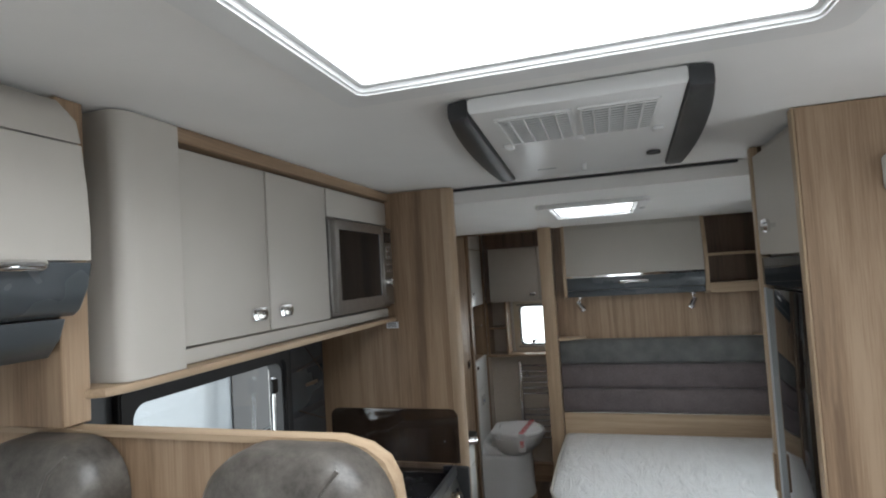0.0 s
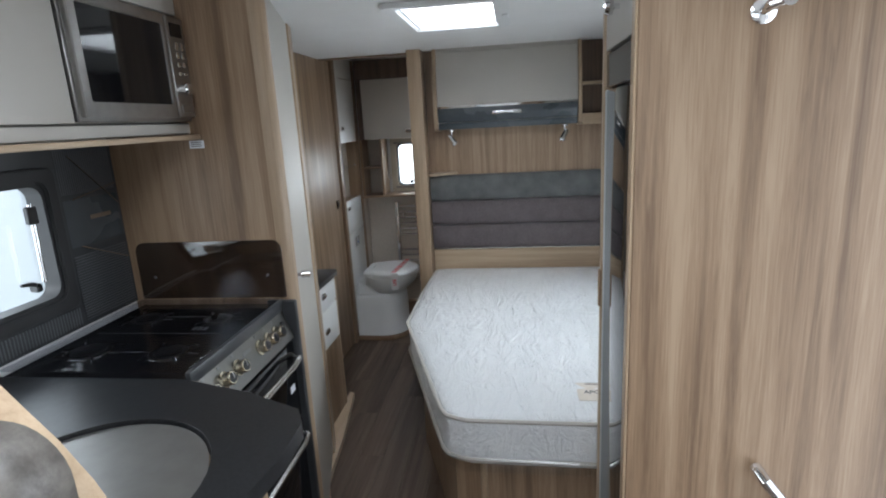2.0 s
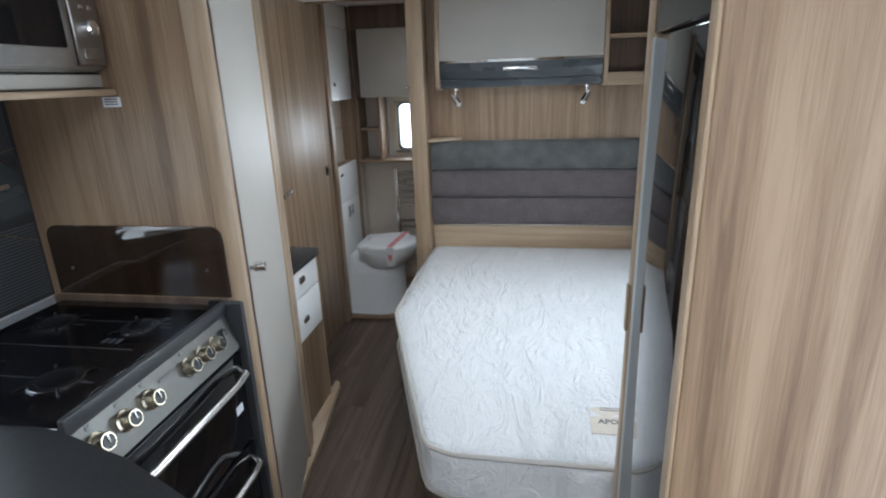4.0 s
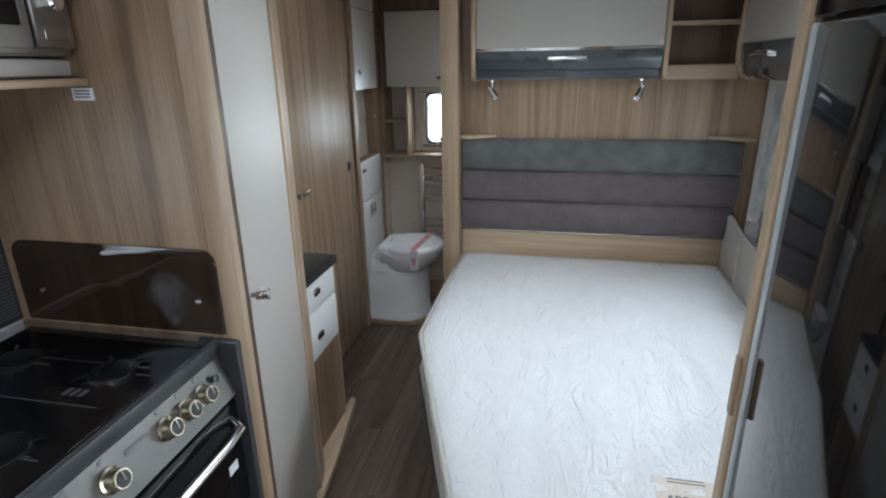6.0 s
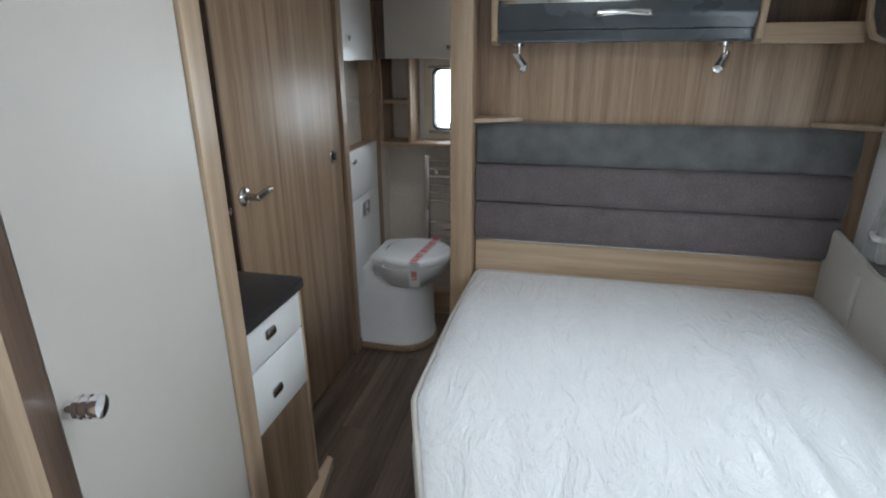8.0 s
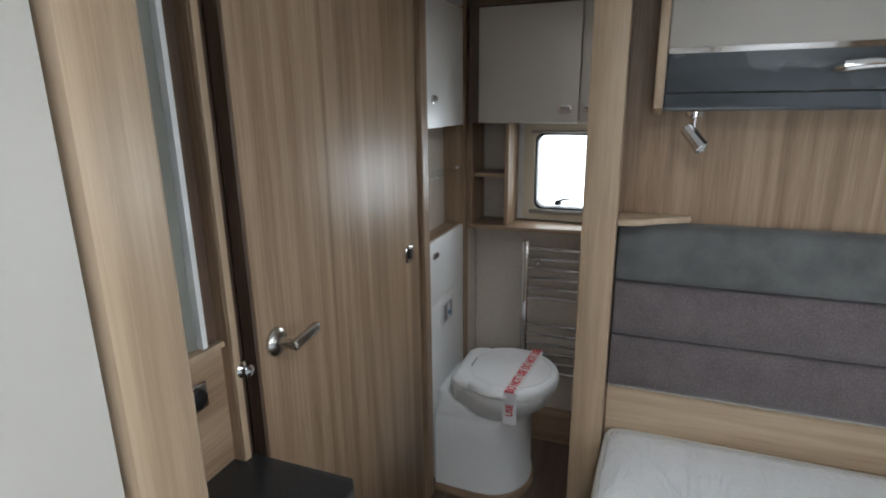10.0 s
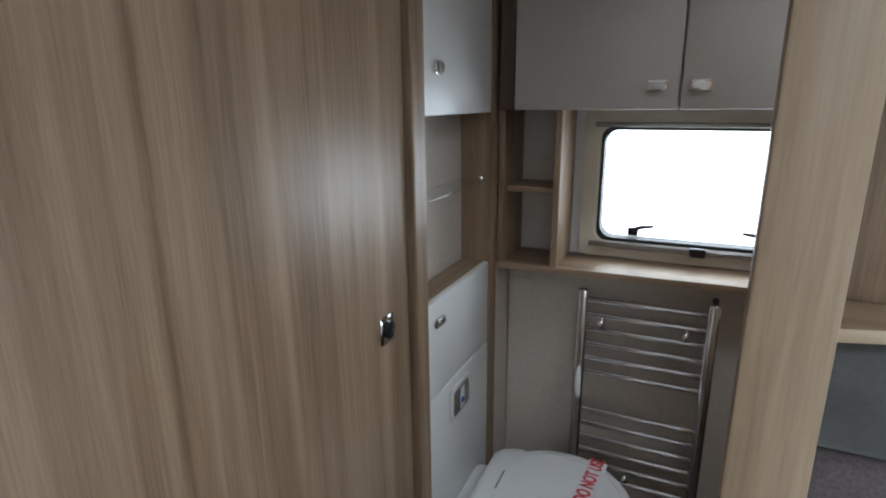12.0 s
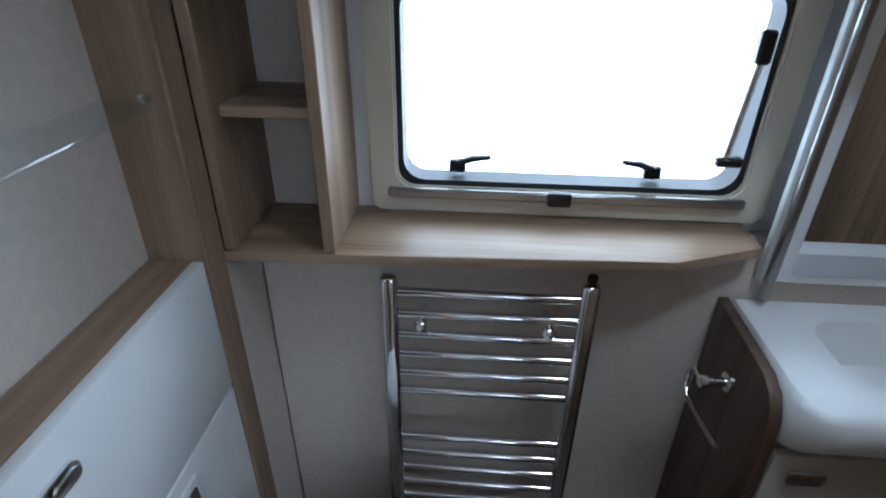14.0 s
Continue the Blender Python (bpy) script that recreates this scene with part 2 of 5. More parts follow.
def mattress_material():
    """White quilted ticking under a crinkled clear film."""
    m, p, nd, lk = base_mat("film_wrapped_ticking", 0.75)
    mp = mapping(nd, lk, (1, 1, 1))
    quilt = nd.new("ShaderNodeTexVoronoi")
    quilt.inputs["Scale"].default_value = 130
    lk.new(mp.outputs[0], quilt.inputs["Vector"])
    lk.new(ramp(nd, lk, quilt.outputs["Distance"], [(0.1, (0.745, 0.76, 0.77)), (0.6, (0.785, 0.795, 0.80))]).outputs[0], p.inputs["Base Color"])
    st = mapping(nd, lk, (2.2, 0.9, 1.5))
    crease = noise_tex(nd, lk, st, 6.0, 8, 0.66, 1.2)
    rough = nd.new("ShaderNodeMath")
    rough.operation = "ABSOLUTE"
    sub = nd.new("ShaderNodeMath")
    sub.operation = "SUBTRACT"
    sub.inputs[1].default_value = 0.5
    lk.new(crease.outputs["Fac"], sub.inputs[0])
    lk.new(sub.outputs[0], rough.inputs[0])
    st2 = mapping(nd, lk, (1.0, 0.45, 1.0))
    fine = noise_tex(nd, lk, st2, 34, 4, 0.6, 2.2)
    both = nd.new("ShaderNodeMath")
    both.operation = "MULTIPLY_ADD"
    both.inputs[1].default_value = 0.05
    lk.new(fine.outputs["Fac"], both.inputs[0])
    lk.new(rough.outputs[0], both.inputs[2])
    glint = noise_tex(nd, lk, mp, 46, 3, 0.6, 2.5)
    crinkle = nd.new("ShaderNodeMath")
    crinkle.operation = "MULTIPLY_ADD"
    crinkle.inputs[1].default_value = 0.05
    lk.new(glint.outputs["Fac"], crinkle.inputs[0])
    lk.new(both.outputs[0], crinkle.inputs[2])
    film_bump = bump(nd, lk, p, crinkle.outputs[0], 1.0, 0.055, "Coat Normal")
    soft_bump = bump(nd, lk, p, both.outputs[0], 0.9, 0.035)
    quilt_bump = nd.new("ShaderNodeBump")
    quilt_bump.inputs["Strength"].default_value, quilt_bump.inputs["Distance"].default_value = 0.15, 0.0015
    lk.new(quilt.outputs["Distance"], quilt_bump.inputs["Height"])
    lk.new(quilt_bump.outputs[0], soft_bump.inputs["Normal"])
    p.inputs["Coat Weight"].default_value, p.inputs["Coat Roughness"].default_value = 1.0, 0.05
    p.inputs["Coat IOR"].default_value = 1.5
    return m


ticking = mattress_material()

# ---- mesh helpers ----


def tidy(bm):
    bmesh.ops.recalc_face_normals(bm, faces=bm.faces)
    return bm


def bx(x0, x1, y0, y1, z0, z1, bev=0.002, seg=1):
    bm = bmesh.new()
    bmesh.ops.create_cube(bm, size=1, matrix=Matrix.Translation(((x0 + x1) / 2, (y0 + y1) / 2, (z0 + z1) / 2)) @ Matrix.Diagonal((abs(x1 - x0), abs(y1 - y0), abs(z1 - z0), 1)))
    if bev:
        bmesh.ops.bevel(bm, geom=list(bm.edges), offset=bev, segments=seg, affect="EDGES", profile=0.5)
    return bm


def prism(pts, axis, a, b, bev=0.0, seg=2):
    """A polygon drawn in the plane across an axis and drawn out from a to b. The polygon's two numbers are x, y (axis z), x, z (axis y) or y, z (axis x)."""
    bm = bmesh.new()

    def at(p, k):
        return {"z": (p[0], p[1], k), "y": (p[0], k, p[1]), "x": (k, p[0], p[1])}[axis]
    low, high = [bm.verts.new(at(p, a)) for p in pts], [bm.verts.new(at(p, b)) for p in pts]
    f1, f2 = bm.faces.new(low), bm.faces.new(high)
    for i in range(len(pts)):
        j = (i + 1) % len(pts)
        bm.faces.new((low[i], low[j], high[j], high[i]))
    tidy(bm)
    if bev:
        bmesh.ops.bevel(bm, geom=list({e for f in (f1, f2) for e in f.edges}), offset=bev, segments=seg, affect="EDGES", profile=0.5)
    return bm


def tube(pts, r, seg=10, closed=False):
    """A round bar along a line of points."""
    bm = bmesh.new()
    pts = [Vector(p) for p in pts]
    rings, n = [], len(pts)
    last = None
    for i, p in enumerate(pts):
        a = pts[(i - 1) % n] if closed or i else p
        b = pts[(i + 1) % n] if closed or i < n - 1 else p
        d = (b - a).normalized()
        u = last - d * last.dot(d) if last is not None else d.orthogonal()
        u.normalize()
        last = u
        v = d.cross(u)
        rr = r[i] if isinstance(r, (list, tuple)) else r
        rings.append([bm.verts.new(p + (u * math.cos(2 * math.pi * k / seg) + v * math.sin(2 * math.pi * k / seg)) * rr) for k in range(seg)])
    for i in range(n if closed else n - 1):
        A, B = rings[i], rings[(i + 1) % n]
        for k in range(seg):
            bm.faces.new((A[k], A[(k + 1) % seg], B[(k + 1) % seg], B[k]))
    if not closed:
        bm.faces.new(rings[0][::-1])
        bm.faces.new(rings[-1])
    return tidy(bm)


def lathe(profile, centre, axis="z", seg=28):
    """A turned shape: profile of (radius, height) round an axis through centre."""
    bm = bmesh.new()
    rings = []
    for r, h in profile:
        ring = []
        for k in range(seg):
            a = 2 * math.pi * k / seg
            p = (r * math.cos(a), r * math.sin(a), h)
            p = {"z": p, "x": (p[2], p[0], p[1]), "y": (p[0], p[2], p[1])}[axis]
            ring.append(bm.verts.new(Vector(centre) + Vector(p)))
        rings.append(ring)
    for A, B in zip(rings, rings[1:]):
        for k in range(seg):
            bm.faces.new((A[k], A[(k + 1) % seg], B[(k + 1) % seg], B[k]))
    bm.faces.new(rings[0])
    bm.faces.new(rings[-1])
    return tidy(bm)


def joined(*bms):
    out = bmesh.new()
    for b in bms:
        me = bpy.data.meshes.new("piece")
        b.to_mesh(me)
        out.from_mesh(me)
        bpy.data.meshes.remove(me)
        b.free()
    return out


def turned(bm, m):
    bmesh.ops.transform(bm, matrix=m, verts=bm.verts)
    return bm


def sheet(axis, k0, k1, u0, u1, v0, v1, holes=()):
    """A wall or ceiling sheet from k0 to k1 along axis, with openings (u0, u1, v0, v1) right through it."""
    us = sorted({u0, u1, *[h[i] for h in holes for i in (0, 1)]})
    vs = sorted({v0, v1, *[h[i] for h in holes for i in (2, 3)]})
    bm = bmesh.new()

    def at(u, v, k):
        return {"z": (u, v, k), "y": (u, k, v), "x": (k, u, v)}[axis]
    grid = {(i, j, s): bm.verts.new(at(u, v, k)) for i, u in enumerate(us) for j, v in enumerate(vs) for s, k in enumerate((k0, k1))}

    def solid(i, j):
        if not (0 <= i < len(us) - 1 and 0 <= j < len(vs) - 1):
            return False
        cu, cv = (us[i] + us[i + 1]) / 2, (vs[j] + vs[j + 1]) / 2
        return not any(h[0] < cu < h[1] and h[2] < cv < h[3] for h in holes)
    for i in range(len(us) - 1):
        for j in range(len(vs) - 1):
            if not solid(i, j):
                continue
            for s in (0, 1):
                bm.faces.new([grid[i + a, j + b, s] for a, b in ((0, 0), (1, 0), (1, 1), (0, 1))])
            for di, dj, (p, q) in ((-1, 0, ((0, 0), (0, 1))), (1, 0, ((1, 0), (1, 1))), (0, -1, ((0, 0), (1, 0))), (0, 1, ((0, 1), (1, 1)))):
                if not solid(i + di, j + dj):
                    bm.faces.new((grid[i + p[0], j + p[1], 0], grid[i + q[0], j + q[1], 0], grid[i + q[0], j + q[1], 1], grid[i + p[0], j + p[1], 1]))
    for v in [v for v in bm.verts if not v.link_faces]:
        bm.verts.remove(v)
    return tidy(bm)


def rounded(u0, u1, v0, v1, r, n=6):
    """The corners of a rounded rectangle; r: one radius or four, from (u0, v0) on round (u1, v0), (u1, v1), (u0, v1)."""
    rs = r if isinstance(r, (tuple, list)) else (r,) * 4
    pts = []
    for (cu, cv, a0), rr in zip(((u0, v0, 180), (u1, v0, 270), (u1, v1, 0), (u0, v1, 90)), rs):
        su, sv = (1 if cu == u0 else -1), (1 if cv == v0 else -1)
        for k in range(n + 1 if rr else 1):
            a = radians(a0 + 90 * k / n)
            pts.append((cu + su * rr + rr * math.cos(a), cv + sv * rr + rr * math.sin(a)))
    return pts


def ring_frame(outer, inner, axis, a, b, bev=0.0):
    """A frame between two outlines with equally many corners, drawn out from a to b."""
    bm = bmesh.new()

    def at(p, k):
        return {"z": (p[0], p[1], k), "y": (p[0], k, p[1]), "x": (k, p[0], p[1])}[axis]
    n = len(outer)
    V = [[bm.verts.new(at(p, k)) for p in line] for line in (outer, inner) for k in (a, b)]
    oa, ob, ia, ib = V
    for i in range(n):
        j = (i + 1) % n
        bm.faces.new((oa[i], oa[j], ob[j], ob[i]))
        bm.faces.new((ia[i], ia[j], ib[j], ib[i]))
        bm.faces.new((oa[i], oa[j], ia[j], ia[i]))
        bm.faces.new((ob[i], ob[j], ib[j], ib[i]))
    tidy(bm)
    if bev:
        bmesh.ops.bevel(bm, geom=[e for e in bm.edges if len(e.link_faces) == 2 and e.calc_face_angle(0) > 1.0], offset=bev, segments=2, affect="EDGES")
    return bm


def part(name, bm, material, parent=None, label="", smooth=None):
    """Links a bmesh as ONE mesh object, under a thing or a part."""
    me = bpy.data.meshes.new(name)
    bm.to_mesh(me)
    bm.free()
    me.materials.append(material)
    limit = radians(40 if smooth is None else smooth)
    me.shade_smooth()
    me.set_sharp_from_angle(angle=limit)
    ob = new(name, me)
    if parent is not None:
        ob.parent = parent
        ob.matrix_parent_inverse = parent.matrix_world.inverted()
    return tagged(ob, label)


def thing(name, place, label, category, group="", kind=""):
    ob = new(name)
    ob.empty_display_size = 0.05
    ob.location = place
    bpy.context.view_layer.update()
    return tagged(ob, label, category, group, kind)


def solid(name, bm, material, label, category, kind="structure"):
    return tagged(part(name, bm, material), label, category, "", kind)


def text_mesh(words, size, m, depth=0.0006, squeeze=1.0):
    """Words in the built-in font as a mesh, laid at the pose m (reading along its x, up along its y)."""
    cu = bpy.data.curves.new("words", "FONT")
    cu.body, cu.size, cu.extrude, cu.offset = words, size, depth, size * 0.03
    cu.align_x = cu.align_y = "CENTER"
    ob = bpy.data.objects.new("words", cu)
    scene.collection.objects.link(ob)
    me = bpy.data.meshes.new_from_object(ob.evaluated_get(bpy.context.evaluated_depsgraph_get()))
    bm = bmesh.new()
    bm.from_mesh(me)
    bpy.data.objects.remove(ob)
    bpy.data.curves.remove(cu)
    bpy.data.meshes.remove(me)
    return turned(bm, m @ Matrix.Diagonal((squeeze, 1, 1, 1)))


# ---- plan: metres, x across, y along the caravan, z up ----
XL, XR, YF, YB, ZC = -0.56, 1.46, -1.2, 4.78, 1.93
WALL = 0.04

# ---- structure ----
floor = solid("floor", bx(XL - WALL, XR + WALL, YF - WALL, YB + WALL, -0.06, -0.006, 0), plank_mat, "dark brown wood-look vinyl plank floor", "floor")
ceiling = solid("ceiling", sheet("z", ZC, ZC + 0.04, XL - WALL, XR + WALL, YF - WALL, YB + WALL, [(0.123, 0.745, 0.02, 1.178), (0.245, 0.62, 2.60, 3.13), (0.21, 0.49, 4.02, 4.28)]), white_lining,
                "smooth white ceiling lining with two rooflights", "ceiling")
wall_left = solid("wall_left", sheet("x", XL - WALL, XL, YF - WALL, YB + WALL, 0, ZC, [(1.349, 1.938, 1.08, 1.395)]), white_lining, "pale lined side wall behind the kitchen", "wall")
wall_right = solid("wall_right", sheet("x", XR, XR + WALL, YF - WALL, YB + WALL, 0, ZC, [(2.446, 3.40, 0.86, 1.30), (0.95, 1.62, 0.12, 1.78)]), white_lining, "pale lined side wall beside the bed", "wall")
wall_front = solid("wall_front", sheet("y", YF - WALL, YF, XL, XR, 0, ZC, [(-0.3, 1.2, 0.95, 1.50)]), white_lining, "pale lined front wall with a wide window", "wall")
wall_rear = solid("wall_rear", sheet("y", YB, YB + WALL, XL, XR, 0, ZC, [(-0.232, 0.332, 1.018, 1.34)]), white_lining, "pale lined rear wall of the washroom", "wall")
ground = solid("ground", bx(-40, 40, -40, 40, -0.75, -0.62, 0), plain("grey_yard", (0.2, 0.2, 0.19), 0.8, vary=0.2, scale=2), "grey yard outside the caravan", "ground")
ceiling_trim = solid("ceiling_trim", bx(-0.04, 0.885, 2.276, 2.290, ZC - 0.010, ZC - 0.001, 0.003), graphite, "dark strip across the ceiling joint", "trim")


ZB = 1.878
ceiling_rear = solid("ceiling_rear", sheet("z", ZB, ZC - 0.0005, XL + 0.001, XR - 0.001, 2.291, 3.928, [(0.262, 0.604, 2.626, 3.107)]), white_lining, "lower white ceiling lining over the bed", "ceiling")

# ---- rooflights ----
def rooflight(name, x0, x1, y0, y1, rim, label, zc=ZC):
    r = thing(name, ((x0 + x1) / 2, (y0 + y1) / 2, zc), label, "rooflight", kind="structure")
    part("frame", ring_frame(rounded(x0 - rim, x1 + rim, y0 - rim, y1 + rim, 0.03), rounded(x0 + 0.003, x1 - 0.003, y0 + 0.003, y1 - 0.003, 0.012), "z", zc - 0.018, zc - 0.001, 0.004), white_plastic, r)
    part("reveal", ring_frame(rounded(x0 + 0.003, x1 - 0.003, y0 + 0.003, y1 - 0.003, 0.012), rounded(x0 + 0.012, x1 - 0.012, y0 + 0.012, y1 - 0.012, 0.01), "z", zc - 0.006, 2.015), white_plastic, r)
    return r


rooflight("window_1", 0.123, 0.745, 0.02, 1.178, 0.05, "large white-framed rooflight full of bright daylight")
rl2 = rooflight("window_2", 0.262, 0.604, 2.626, 3.107, 0.045, "small white-framed rooflight above the bed", ZB)
rooflight("window_6", 0.21, 0.49, 4.02, 4.28, 0.03, "small white-framed rooflight above the washroom")
for n, (x0, x1, y0, y1) in enumerate(((-0.6, 1.5, -0.4, 1.9), (-0.1, 0.95, 2.3, 3.5), (-0.05, 0.75, 3.85, 4.5))):
    solid("backdrop", bx(x0, x1, y0, y1, 2.30, 2.31, 0), m_glow, "plain overcast sky above a rooflight", "backdrop")
solid("backdrop", bx(-1.6, 1.7, 6.2, 6.21, -0.6, 3.6, 0), m_glow, "plain overcast sky behind the washroom window", "backdrop")
solid("backdrop", bx(-3.61, -3.6, -1.0, 6.2, -0.6, 3.6, 0), m_glow, "plain overcast sky beyond the kitchen window", "backdrop")
solid("backdrop", bx(3.6, 3.61, 1.695, 6.2, -0.6, 3.6, 0), m_glow, "plain overcast sky beyond the bed window", "backdrop")
parked = thing("parked_caravan", (-3.0, 4.4, -0.62), "grey and white caravan parked outside the kitchen window", "caravan")
part("body", bx(-3.3, -2.2, 3.55, 7.0, -0.40, 2.0, 0.08, 3), plain("pale_grey_paint", (0.42, 0.46, 0.49), 0.35, vary=0.04), parked)
for py in (3.75, 4.6):
    pw = part("window", bx(-2.2, -2.185, py, py + 0.7, 0.50, 1.02, 0.006), black_gloss, parked, "dark tinted window")
    part("trim", bx(-2.19, -2.18, py - 0.03, py + 0.73, 0.45, 0.49, 0.004), rubber, pw)
for py in (4.6, 5.6):
    part("wheel", lathe([(0.30, 0.0), (0.30, 0.16), (0.26, 0.18), (0.0, 0.18)], (-2.38, py, -0.32), "x"), rubber, parked)
part("catch", bx(0.62, 0.645, 2.84, 2.89, ZB - 0.024, ZB - 0.017, 0.003), white_plastic, rl2)

# ---- air conditioner on the ceiling ----
ac = thing("air_conditioner", (0.42, 1.753, ZC), "white ceiling air conditioner with dark curved side vents", "air conditioner")
part("body", prism([(0.262, 1.312), (0.613, 1.312), (0.648, 2.035), (0.228, 2.035)], "z", ZC - 0.032, ZC - 0.001, 0.008), white_plastic, ac)
for sx in (-1, 1):
    pts = []
    for k in range(13):
        u = k / 12
        pts.append((0.4375 + sx * (0.176 + 0.034 * u), 1.310 + 0.72 * u))
    for k in range(13):
        u = 1 - k / 12
        pts.append((0.4375 + sx * (0.226 + 0.030 * math.sin(math.pi * u * 0.62) - 0.012 * (1 - u) ** 6), 1.322 + 0.708 * u))
    part("side_vent", prism(pts, "z", ZC - 0.036, ZC - 0.001, 0.007), graphite, ac, "dark grey side vent")
for gx0, gx1 in ((0.298, 0.432), (0.443, 0.577)):
    g = part("grille", ring_frame(rounded(gx0, gx1, 1.352, 1.556, 0.006), rounded(gx0 + 0.006, gx1 - 0.006, 1.358, 1.550, 0.004), "z", ZC - 0.037, ZC - 0.033), white_plastic, ac)
    part("recess", bx(gx0 + 0.006, gx1 - 0.006, 1.358, 1.550, ZC - 0.0335, ZC - 0.0325, 0), grey_plastic, g)
    for k in range(12):
        y = 1.364 + k * 0.0162
        part("slat", turned(bx(gx0 + 0.005, gx1 - 0.005, -0.0055, 0.0055, -0.001, 0.001, 0), Matrix.Translation((0, y, ZC - 0.0365)) @ Matrix.Rotation(radians(24), 4, "X")), white_plastic, g)
    for k in range(4):
        part("bar", bx(gx0 + 0.024 + k * 0.027, gx0 + 0.027 + k * 0.027, 1.356, 1.552, ZC - 0.0405, ZC - 0.0375, 0), white_plastic, g)
part("sensor", lathe([(0.016, 0.0), (0.016, 0.006), (0.010, 0.008)], (0.600, 1.815, ZC - 0.040)), graphite, ac)
part("knob", lathe([(0.006, 0.0), (0.006, 0.012), (0.009, 0.016), (0.0, 0.018)], (0.433, 1.883, ZC - 0.05)), white_plastic, ac)
for cx in (0.288, 0.4375, 0.590):
    part("clip", bx(cx - 0.010, cx + 0.010, 1.560, 1.590, ZC - 0.040, ZC - 0.031, 0.003), white_plastic, ac)
part("vent_slot", bx(0.31, 0.36, 1.90, 1.908, ZC - 0.0335, ZC - 0.0318, 0), grey_plastic, ac)

# ---- kitchen wall units ----
UX, UZ0, UZ1 = -0.272, 1.524, 1.893
FULL_Y = 2.212


def pull_catch(y, z, x, parent, w=0.052, h=0.03):
    """A chrome push-catch with a dark finger hollow, on a face looking towards +x."""
    p = part("catch", prism(rounded(y - w / 2, y + w / 2, z - h / 2, z + h / 2, 0.010), "x", x, x + 0.008, 0.003), chrome, parent, "chrome push catch")
    part("button", prism(rounded(y - w / 2 + 0.012, y + w / 2 - 0.004, z - h / 2 + 0.005, z + h / 2 - 0.005, 0.007), "x", x + 0.008, x + 0.011, 0.001), dull_chrome, p)
    return p


wall_cabinet = thing("wall_cabinet", (UX, 1.579, 1.5), "cream kitchen wall cabinet with two doors and chrome catches", "cabinet")
part("body", bx(XL, UX - 0.021, 1.212, FULL_Y - 0.004, UZ0 + 0.001, 1.90, 0.002), cream, wall_cabinet)
for y0, y1, cy in ((1.216, 1.490, 1.446), (1.496, 1.772, 1.548)):
    d = part("door", bx(UX - 0.02, UX, y0, y1, UZ0, UZ1, 0.004, 2), cream, wall_cabinet)
    pull_catch(cy, 1.565, UX, d)
part("top_flap", bx(UX - 0.02, UX, 1.778, FULL_Y - 0.006, 1.812, UZ1, 0.004, 2), cream, wall_cabinet)
part("cornice", bx(XL, UX + 0.012, 1.212, FULL_Y - 0.004, 1.90, ZC - 0.002, 0.002), wood_y, wall_cabinet, "oak strip above the doors")
part("light_shelf", bx(XL, UX - 0.01, 1.214, FULL_Y - 0.004, 1.490, 1.521, 0.003), cream, wall_cabinet)
part("lower_edge", prism([(XL, 1.042), (UX - 0.02, 1.042), (UX + 0.008, 1.054), (UX + 0.018, 1.083), (UX + 0.018, FULL_Y - 0.004), (XL, FULL_Y - 0.004)], "z", 1.474, 1.488, 0.003), pale_y, wall_cabinet, "oak edging under the cabinet")
part("end_pillar", prism([(UX - 0.13, 1.086), (UX - 0.012, 1.086), (UX + 0.002, 1.090), (UX + 0.010, 1.099), (UX + 0.014, 1.114), (UX + 0.014, 1.213), (UX - 0.13, 1.213)], "z", 1.489, ZC - 0.003, 0.0), cream, wall_cabinet, "rounded cream end pillar", 60)

microwave = thing("microwave", (UX - 0.1, 2.007, UZ0), "built-in stainless steel microwave oven with a dark window", "microwave")
MX = UX + 0.006
part("case", bx(XL + 0.01, MX - 0.014, 1.786, 2.203, UZ0 + 0.004, 1.803, 0.003), black_plastic, microwave)
part("surround", bx(MX - 0.014, MX - 0.004, 1.779, FULL_Y - 0.008, UZ0 + 0.003, 1.808, 0.002), steel, microwave)
mdoor = part("door", ring_frame(rounded(1.786, 2.118, UZ0 + 0.012, 1.800, 0.006), rounded(1.812, 2.104, UZ0 + 0.046, 1.776, 0.006), "x", MX - 0.004, MX + 0.012, 0.002), steel, microwave)
part("window", bx(MX - 0.004, MX + 0.008, 1.810, 2.106, UZ0 + 0.044, 1.778, 0.001), black_gloss, mdoor)
ctrl = part("control_panel", bx(MX - 0.004, MX + 0.012, 2.124, 2.201, UZ0 + 0.012, 1.800, 0.003), steel, microwave)
part("display", bx(MX + 0.012, MX + 0.0135, 2.136, 2.187, 1.748, 1.784, 0.0), black_gloss, ctrl)
for r in range(4):
    for c in range(2):
        part("button", bx(MX + 0.012, MX + 0.0145, 2.148 + c * 0.024, 2.160 + c * 0.024, 1.648 + r * 0.022, 1.657 + r * 0.026, 0.001), dull_chrome, ctrl)
part("dial", lathe([(0.017, 0.0), (0.0165, 0.014), (0.012, 0.018), (0.0, 0.018)], (MX + 0.012, 2.163, 1.612), "x"), chrome, ctrl)
part("release", bx(MX + 0.012, MX + 0.015, 2.139, 2.187, 1.548, 1.572, 0.002), steel, ctrl)
tag_paper = tagged(part("label_tag", bx(UX - 0.02, UX + 0.025, FULL_Y - 0.006, FULL_Y - 0.004, 1.448, 1.470, 0.0), label_white), "small printed white label beneath the cabinet", "label")
for k in range(3):
    part("print_bar", bx(UX - 0.014, UX + 0.018, FULL_Y - 0.0068, FULL_Y - 0.006, 1.453 + k * 0.0055, 1.4555 + k * 0.0055, 0), print_grey, tag_paper)

